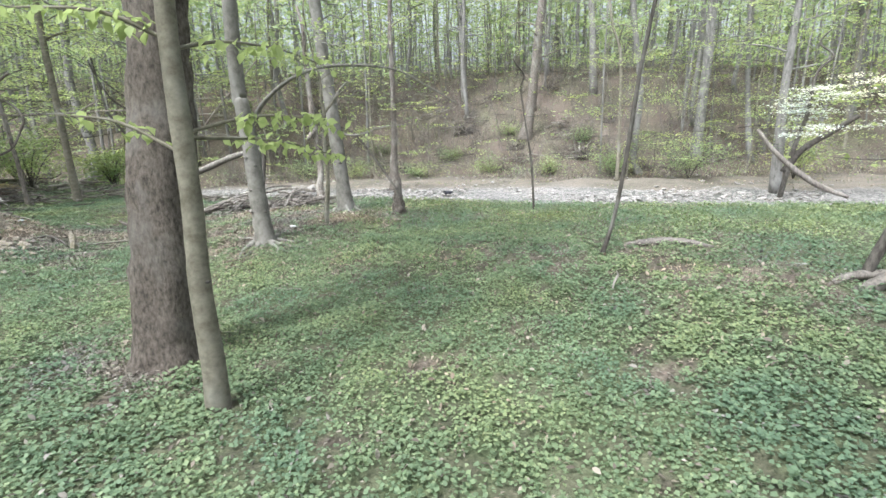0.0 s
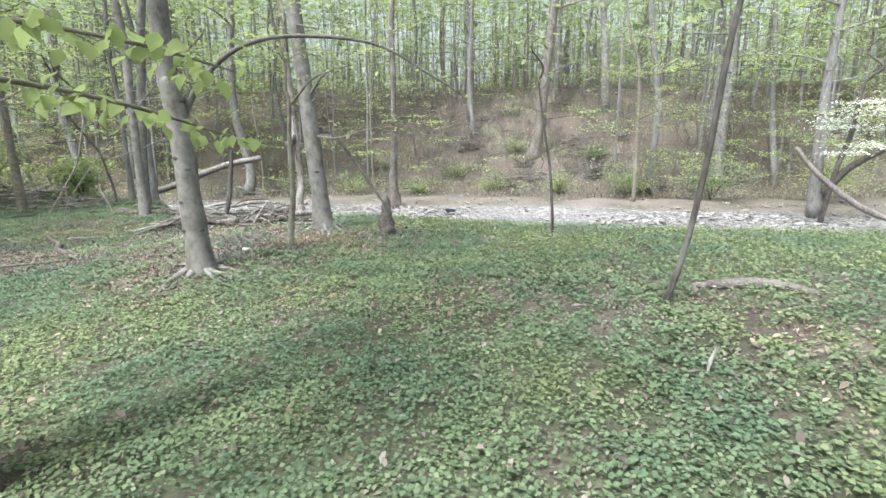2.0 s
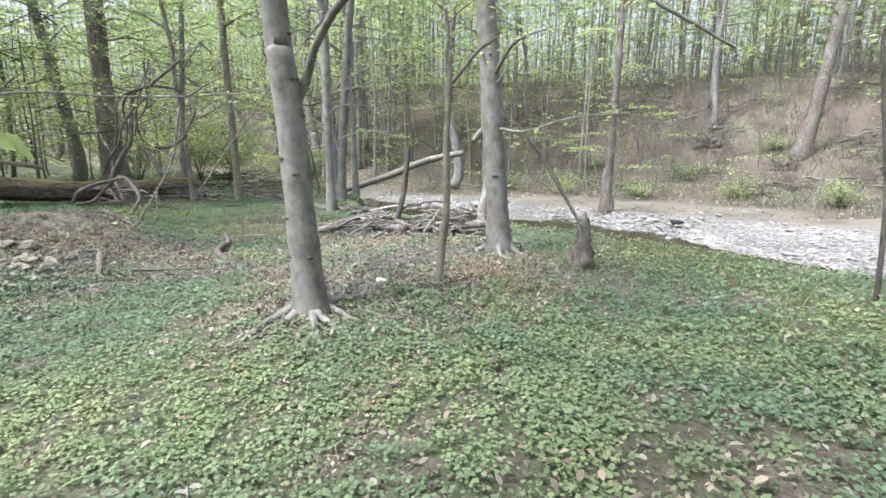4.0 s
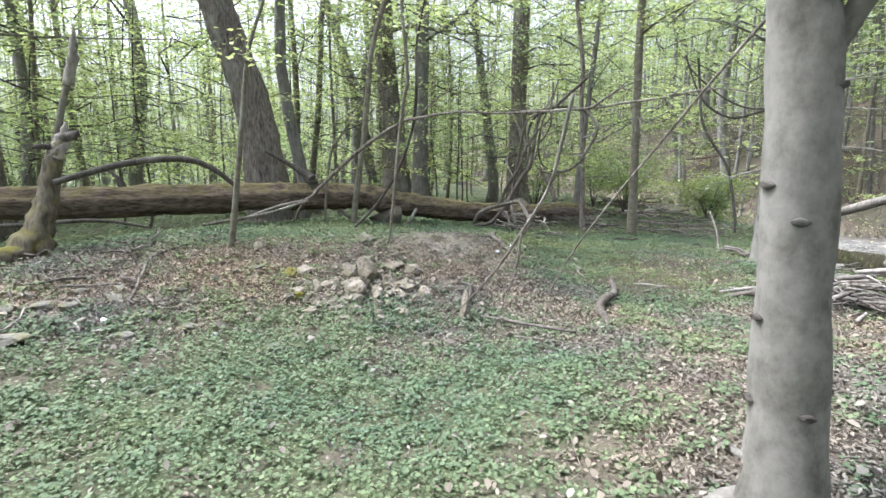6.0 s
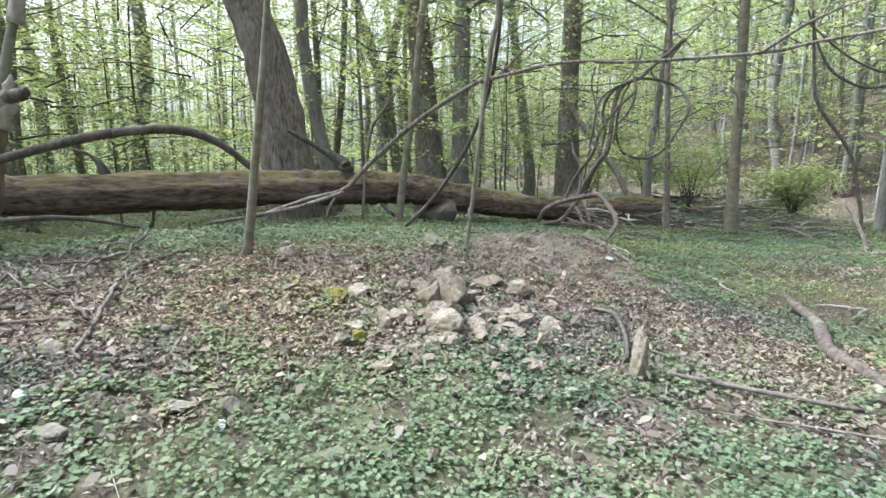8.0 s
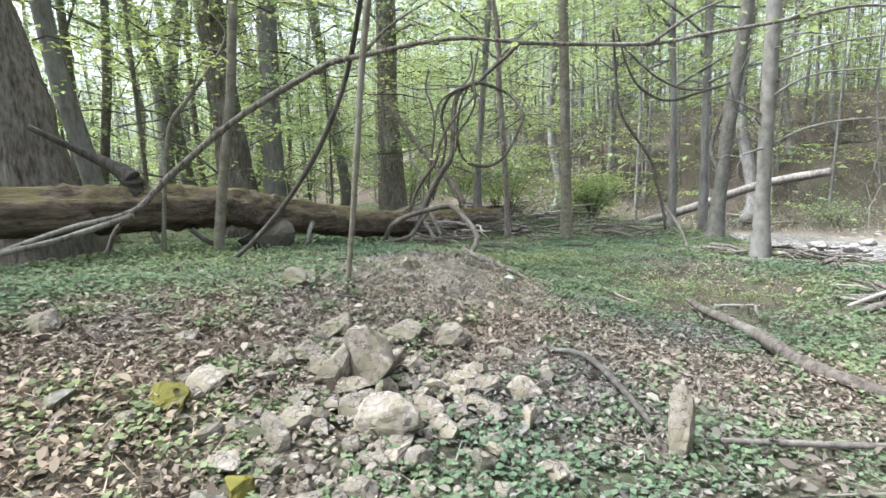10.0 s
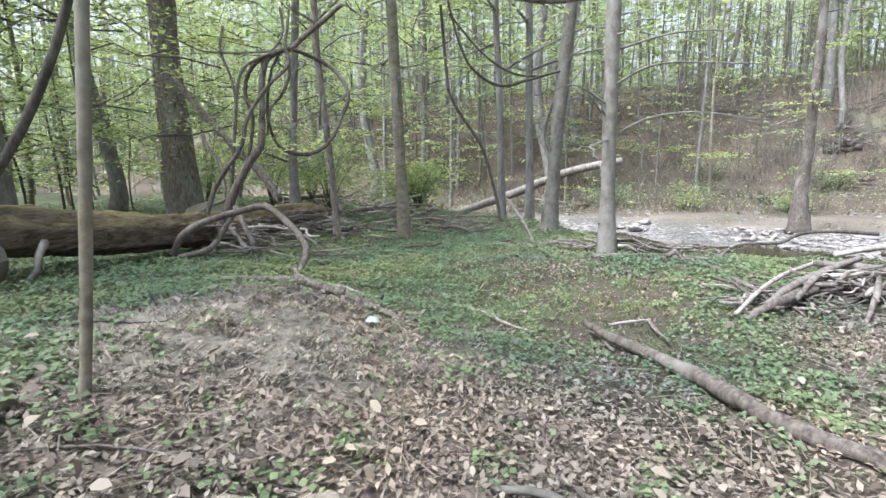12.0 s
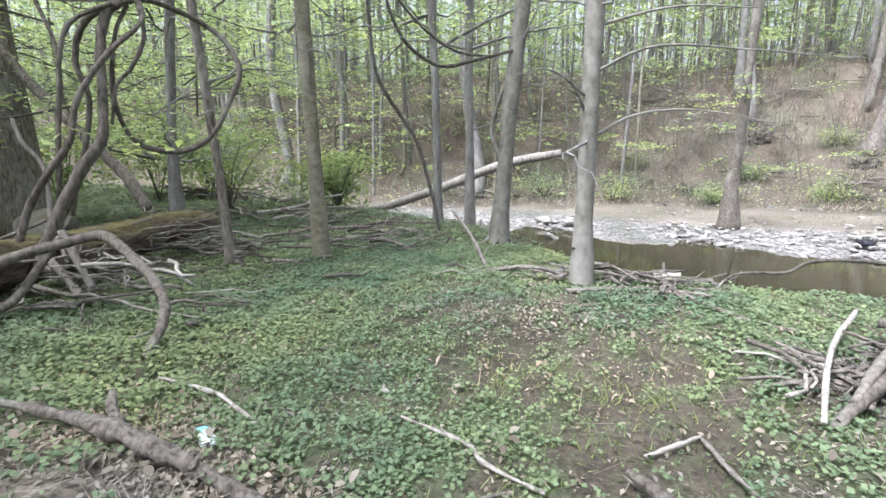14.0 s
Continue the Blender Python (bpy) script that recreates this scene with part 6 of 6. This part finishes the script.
# ---- root plates on the far slope ----
def root_plate(x, y, size, seed):
    rng = np.random.default_rng(seed)
    z = HZ(x, y)
    root = thing("uprooted_stump", (x, y, z), "dark uprooted stump with broken roots on the slope", "stump", "uprooted stumps")
    a = rng.uniform(-0.5, 0.5)
    d = np.array((math.cos(a), math.sin(a), 0.12)) * size
    p = np.array((x, y, z + size * 0.12))
    part("broken_trunk", Geo().add(*tube(wander(p - d, p + d * 0.6, 0.1 * size, 0.17 * size, 7, 0.05 * size, rng), 9, 0.2, rng)), BARK_DARK, root)
    for k in range(14):
        a = rng.uniform(0, 3.14)
        d = np.array((math.cos(a), rng.normal(0, 0.3), math.sin(a) * 0.8)) * size * rng.uniform(1.0, 1.9)
        p = np.array((x, y, z + size * 0.25))
        part("root", Geo().add(*tube(wander(p, p + d * 0.75, 0.05 * size, 0.01 * size, 5, 0.09 * size, rng), 6, 0.08, rng)), BARK_DARK, root)


for k, (x, y, s) in enumerate(((4.6, 36.5, 0.9), (-3.0, 34.5, 0.8), (8.8, 34.0, 0.8), (1.2, 40.0, 1.0), (3.5, 33.6, 0.6), (11.5, 38.0, 0.8))):
    root_plate(x, y, s, 950 + k)

# ---- bushes ----
def bush(x, y, radius, tall, seed, material=LEAF_MID, n=1500, label="green leafy bush by the stream"):
    rng = np.random.default_rng(seed)
    z = HZ(x, y)
    root = thing("bush", (x, y, z), label, "bush", "bushes")
    tips = []
    for k in range(9):
        a, s = rng.uniform(0, 6.283), rng.uniform(0.3, 1) * radius
        tip = (x + math.cos(a) * s, y + math.sin(a) * s, z + tall * rng.uniform(0.5, 1))
        mid = (x + math.cos(a) * s * 0.4, y + math.sin(a) * s * 0.4, z + tall * 0.4)
        part("stem", Geo().add(*tube(curve([(x, y, z - 0.05, 0.02), (*mid, 0.014), (*tip, 0.005)], 4), 5)), BARK_DARK, root)
        tips += [tip, mid]
    part("foliage", fast_mesh("foliage", leaves(sprays(rng, tips, radius * 0.35, n // 18, 0.5), 0.13, rng, 0.4, 4, 0.7), 4, material), material, root)


for k, (x, y, ra, t, m) in enumerate(((-14.5, 21.5, 1.3, 2.2, LEAF_LIME), (-17, 23.5, 1.5, 2.4, LEAF_MID), (-13.6, 20.2, 0.9, 1.4, LEAF_LIME), (-19, 20, 1.6, 2.6, LEAF_LIME), (-18, 16.5, 1.5, 2.4, LEAF_LIME), (-21, 12, 1.6, 2.2, LEAF_LIME),
                                     (-15.5, 18.5, 1.4, 2.4, LEAF_LIME), (-18.5, 21.5, 1.7, 2.6, LEAF_MID), (10, 30.5, 1.3, 1.8, LEAF_LIME), (13, 28, 1.4, 2.2, LEAF_MID), (18, 27, 1.6, 2.4, LEAF_LIME), (-19, 0, 1.5, 1.8, LEAF_MID), (-20, 6, 1.5, 1.6, LEAF_LIME))):
    bush(x, y, ra, t, 600 + k, m)

for k, (x, y, ra, t, m) in enumerate(((-6.2, 33.2, 1.0, 1.1, LEAF_MID), (-2.2, 33.0, 0.8, 0.8, LEAF_MID), (2.4, 33.5, 0.9, 0.9, LEAF_MID), (6.2, 32.2, 1.0, 1.0, LEAF_MID), (-9.5, 33.4, 1.2, 1.3, LEAF_MID), (0.2, 36.5, 1.0, 0.9, LEAF_MID), (4.4, 38.5, 1.0, 1.0, LEAF_MID), (-5.0, 37.5, 1.1, 1.1, LEAF_MID), (9.0, 36.0, 1.0, 0.9, LEAF_MID))):
    bush(x, y, ra, t, 640 + k, m, 700, "low thin shrub with yellow-green leaves on the slope")

# ---- forest ----
def far_tree(seed, h, r0, material, leafmat, limbs, n, lo, size, reach, label):
    rng = np.random.default_rng(seed)
    line = [(0, 0, 0, r0 * 1.3)] + [(rng.normal(0, 0.012 * h), rng.normal(0, 0.012 * h), h * u, r0 * (1 - 0.65 * u)) for u in (0.06, 0.25, 0.5, 0.75, 1.0)]
    root = thing("forest_tree", (0, 0, 0), label, "tree", "forest trees")
    full = curve(line, 3)
    part("trunk", Geo().add(*tube(full, 8, 0.03, rng)), material, root)
    crown(root, full, seed + 1, lo, 0.98, limbs, reach, n, size, leafmat, material, 0.3, 0.42)
    return root


KINDS = [far_tree(40, 18, 0.19, BARK_GREY, LEAF_MID, 10, 24, 0.3, 0.2, 3.6, "tall grey forest tree with thin spring foliage"), far_tree(42, 21, 0.27, BARK_GREY, LEAF_LIME, 10, 26, 0.32, 0.22, 4.4, "stout grey forest tree in early leaf"),
         far_tree(44, 14, 0.11, BARK_SAP, LEAF_LIME, 11, 26, 0.3, 0.17, 3.4, "slim brown forest tree in early leaf"), far_tree(46, 9, 0.06, BARK_SAP, LEAF_LIME, 12, 30, 0.28, 0.12, 3.0, "thin dark understorey tree with lime leaves"),
         far_tree(48, 5.5, 0.035, BARK_DARK, LEAF_LIME, 11, 30, 0.34, 0.09, 2.2, "young understorey sapling with lime leaves")]


def free_of(x, y):
    """Whether a forest tree may stand here: off the stream, the clearing and the bare slope."""
    d, f = y - lip(x), y - foot(x)
    if -1.0 < d and f < 0.5:
        return False
    if d <= -1.0:
        return x < -14.2 - 0.12 * max(0, 5 - y) and not (y < -6 and x > -16)
    return True


def open_slope(x, y):
    """The bare brown face of the far hill."""
    d = y - foot(x)
    return 1.5 < d < 12.5 + 0.6 * math.sin(x) and -4.5 + 0.1 * d < x < 17 - 0.25 * d


def plant_forest():
    rng = np.random.default_rng(77)
    placed = 0
    while placed < 285:
        x, y = rng.uniform(-70, 55), rng.uniform(-22, 85)
        hill = y > foot(x)
        if not free_of(x, y) or rng.random() > (1.3 if hill else 1.6) * math.exp(-math.hypot(x + 4, y - 7) / 32):
            continue
        if open_slope(x, y) and rng.random() < 0.8:
            continue
        kind = KINDS[rng.choice(5, p=(0.26, 0.2, 0.24, 0.2, 0.1) if hill else (0.07, 0.06, 0.17, 0.34, 0.36))]
        copy_thing(kind, pose(x, y, HZ(x, y) - 0.05, rng.normal(0, 2.5), rng.normal(0, 2.5), rng.uniform(0, 360)) @ Matrix.Scale(rng.uniform(0.8, 1.2), 4))
        placed += 1


def far_woods():
    """Everything behind: trunks and foliage joined, too many to count."""
    rng = np.random.default_rng(78)
    g, tops = Geo(), []
    while len(tops) < 13000:
        x, y = rng.uniform(-130, 110), rng.uniform(-60, 130)
        if not free_of(x, y) or math.hypot(x + 4, y - 7) < 24 or open_slope(x, y):
            continue
        if y < 0 and x > -14:
            continue
        z, h, r = HZ(x, y), rng.uniform(8, 20), rng.uniform(0.03, 0.13)
        g.add(*tube(wander((x, y, z - 0.2), (x + rng.normal(0, 0.5), y + rng.normal(0, 0.5), z + h), r, r * 0.3, 4, 0.12, rng), 5, cap=False))
        tops += [(x + rng.normal(0, 1.6), y + rng.normal(0, 1.6), z + rng.uniform(0.03, 1.0) ** 1.3 * h) for _ in range(5)]
    tagged(part("far_woods", g, BARK_GREY), "dense far woodland trunks on the slope and plain", "woodland", kind="stuff")
    p = sprays(rng, tops, 1.5, 10, 0.3)
    size = np.where(np.hypot(p[:, 0] + 4, p[:, 1] - 7) > 46, 0.66, 0.34)
    stuff("far_foliage", leaves(p, size, rng, 0.35, 4, 0.75), 4, LEAF_MID, "hazy spring foliage of the far woodland", "foliage")


def understorey():
    """Level boughs of fresh leaves between the trunks, too many to count."""
    rng = np.random.default_rng(80)
    g, spots, size = Geo(), [], []

    def bough(x, y, z, ln, n, leaf):
        a = rng.uniform(0, 6.283)
        d = np.array((math.cos(a), math.sin(a), rng.normal(0.05, 0.18)))
        side = np.array((-math.sin(a), math.cos(a), 0))
        w = wander((x, y, z), np.array((x, y, z)) + d * ln, 0.014 * ln / 2 + 0.003, 0.002, 5, 0.05 * ln, rng, -0.06 * ln)
        g.add(*tube(w, 3, cap=False))
        u = rng.uniform(0.15, 1.05, n)
        p = np.array((x, y, z)) + np.outer(u * ln, d) + np.outer(rng.normal(0, 0.2, n) * ln * (0.35 + 0.6 * np.sin(np.clip(u, 0, 1) * 3.1)), side)
        p[:, 2] += 0.24 * ln * u * (1 - u) + rng.normal(0, 0.05, n)
        spots.append(p)
        size.append(np.full(n, leaf))

    made = 0
    while made < 1350:
        x, y = rng.uniform(-55, 35), rng.uniform(-20, 70)
        d = math.hypot(x + 4, y - 7)
        if not free_of(x, y) or d < 20 or rng.random() > 1.5 * math.exp(-d / 24) * (1.0 if x < -12 else 0.7) or (open_slope(x, y) and rng.random() < 0.9):
            continue
        bough(x, y, HZ(x, y) + 0.6 + rng.random() ** 1.3 * (3 + 0.16 * d), rng.uniform(2.0, 4.0), 70, 0.165)
        made += 1
    made = 0
    while made < 1100:
        x, y = rng.uniform(-25, -12.8), rng.uniform(-9, 24)
        if y < lip(x) + 3:
            bough(x, y, HZ(x, y) + 1.2 + rng.random() ** 0.8 * 6.5, rng.uniform(1.4, 3.2), 82, 0.105)
            made += 1
    for k in range(70):
        x, y = rng.uniform(9, 21), rng.uniform(19, 30)
        bough(x, y, HZ(x, y) + 1.4 + rng.random() * 6.0, rng.uniform(1.4, 3.0), 90, 0.1)
    tagged(part("understorey_twigs", g, BARK_DARK), "thin level twigs of the understorey", "twigs", kind="stuff")
    stuff("understorey_foliage", leaves(np.vstack(spots), np.concatenate(size), rng, 0.25, 4, 0.72), 4, LEAF_LIME, "level boughs of lime spring leaves under the trees", "foliage")


def canopy():
    """High leaves over the slope and the plain, added as shade and sky cover."""
    rng = np.random.default_rng(81)
    c = []
    while len(c) < 3000:
        x, y = rng.uniform(-45, 40), rng.uniform(-20, 75)
        if free_of(x, y) and y > foot(x) and not open_slope(x, y):
            c.append((x, y, HZ(x, y) + rng.uniform(8, 17)))
    stuff("high_canopy", leaves(sprays(rng, c, 1.5, 22, 0.3), 0.38, rng, 0.35, 4, 0.75), 4, LEAF_MID, "high thin spring leaves added to shade the slope and cover sky", "foliage")


canopy()
plant_forest()
# unseen trees added behind and beside the start, to dapple the ground with shade
for k, x, y in ((1, -1.5, -4.5), (0, 4.5, -5.5), (2, 8.5, -1.0), (0, -8.5, -3.5), (2, -4.5, -7.5), (1, 5.6, 2.4), (2, 2.2, -3.6), (1, -0.5, -8.0)):
    copy_thing(KINDS[k], pose(x, y, HZ(x, y) - 0.05, 0, 0, 57 * x + 31 * y))
far_woods()
understorey()
for k, (x, y) in zip(KINDS, ((-30, 12), (-24, 3), (-19.5, 8), (-18, 11), (-17, 4))):
    k.location = (x, y, HZ(x, y))


def brush():
    """Low bare brush, seedlings and dry stalks on the far slope."""
    rng = np.random.default_rng(79)
    x, y = scatter(rng, 120000, -32, 32, 28, 60, lambda a, b: smooth(-2.5, 1, b - foot(a)) * np.clip(0.45 + 0.6 * wave(a, b, 4, 51), 0, 1))
    stuff("slope_brush", blades(rng, x, y, 0.5, 1.0, 0.016), 3, LEAF_DRY, "dry brush and stalks on the brown hillside", "brush")
    x, y = scatter(rng, 50000, -32, 32, 28, 60, lambda a, b: smooth(-1.5, 2, b - foot(a)) * np.clip(0.3 + 0.7 * wave(a, b, 3, 53), 0, 1))
    stuff("slope_twigs", blades(rng, x, y, 0.5, 1.0, 0.01), 3, BARK_OAK, "dark bare twigs and shoots on the hillside", "brush")
    x, y = scatter(rng, 80000, -32, 32, 26, 60, lambda a, b: smooth(-4.5, 1, b - foot(a)) * np.clip(0.12 + 0.7 * wave(a, b, 3, 52) + 0.5 * (1 - smooth(1, 7, b - foot(a))), 0, 1))
    p = np.stack([x, y, height(x, y) + rng.uniform(0.05, 0.8, len(x))], 1)
    stuff("slope_seedlings", leaves(p, 0.11, rng, 0.4, 4, 0.7), 4, LEAF_MID, "scattered green seedlings on the hillside", "plants")
    g = Geo()
    for k in range(380):
        x, y = rng.uniform(-9, 22), rng.uniform(29, 56)
        if y < foot(x) - 1:
            continue
        p = np.array((x, y, HZ(x, y) - 0.05))
        h, r = rng.uniform(1.5, 6.5), rng.uniform(0.012, 0.04)
        w = wander(p, p + np.array((rng.normal(0, 0.1 * h), rng.normal(0, 0.1 * h), h)), r, r * 0.3, 7, 0.03 * h, rng)
        g.add(*tube(w, 5, cap=False))
        for j in (2, 3, 4, 5):
            q = w[j, :3]
            g.add(*tube(wander(q, q + rng.normal(0, 0.17 * h, 3) * (1, 1, 0.6) + (0, 0, 0.12 * h), r * 0.45, r * 0.12, 4, 0.02 * h, rng), 3, cap=False))
    tagged(part("slope_saplings", g, WOOD_GREY), "thin bare brown saplings on the hillside", "saplings", kind="stuff")
    x, y = scatter(rng, 26000, -18, 22, 23, 36, lambda a, b: (b > bar_end(a) + 0.5) * (b < foot(a) + 2) * np.clip(-0.1 + 0.8 * wave(a, b, 2.4, 54), 0, 1))
    stuff("sand_grass", blades(rng, x, y, 0.14, 0.8, 0.012), 3, GRASS, "patches of short grass on the sandy flat", "grass")
    x, y = scatter(rng, 30000, -18, 22, 23, 36, lambda a, b: (b > bar_end(a)) * (b < foot(a) + 2) * np.clip(0.2 + 0.5 * wave(a, b, 1.8, 55), 0, 1))
    stuff("sand_litter", leaves(np.stack([x, y, height(x, y) + 0.03], 1), 0.09, rng, 0.4, 4, 0.6), 4, LEAF_DRY, "brown leaves and debris on the sandy flat", "leaf litter")
    g = Geo()
    for k in range(230):
        x, y = rng.uniform(-16, 22), rng.uniform(31, 50)
        if y < foot(x) - 1:
            continue
        z, h = HZ(x, y), rng.uniform(0.7, 1.8)
        for j in range(11):
            q = np.array((x, y, z)) + rng.normal(0, 0.3, 3) * (1, 1, 0)
            g.add(*tube(wander(q, q + np.array((rng.normal(0, 0.4), rng.normal(0, 0.4), 1)) * h, 0.014, 0.004, 4, 0.06, rng), 3, cap=False))
    tagged(part("slope_shrubs", g, WOOD_GREY), "bare brown twiggy shrubs on the hillside", "shrubs", kind="stuff")
    for k in range(38):
        x, y = rng.uniform(-12, 19), rng.uniform(31, 48)
        if y < foot(x):
            continue
        pile("stick_heap", (x, y), (1.5, 0.7, 0.4), 14, 900 + k, "dead branches lying on the brown hillside", long=2.6)


brush()
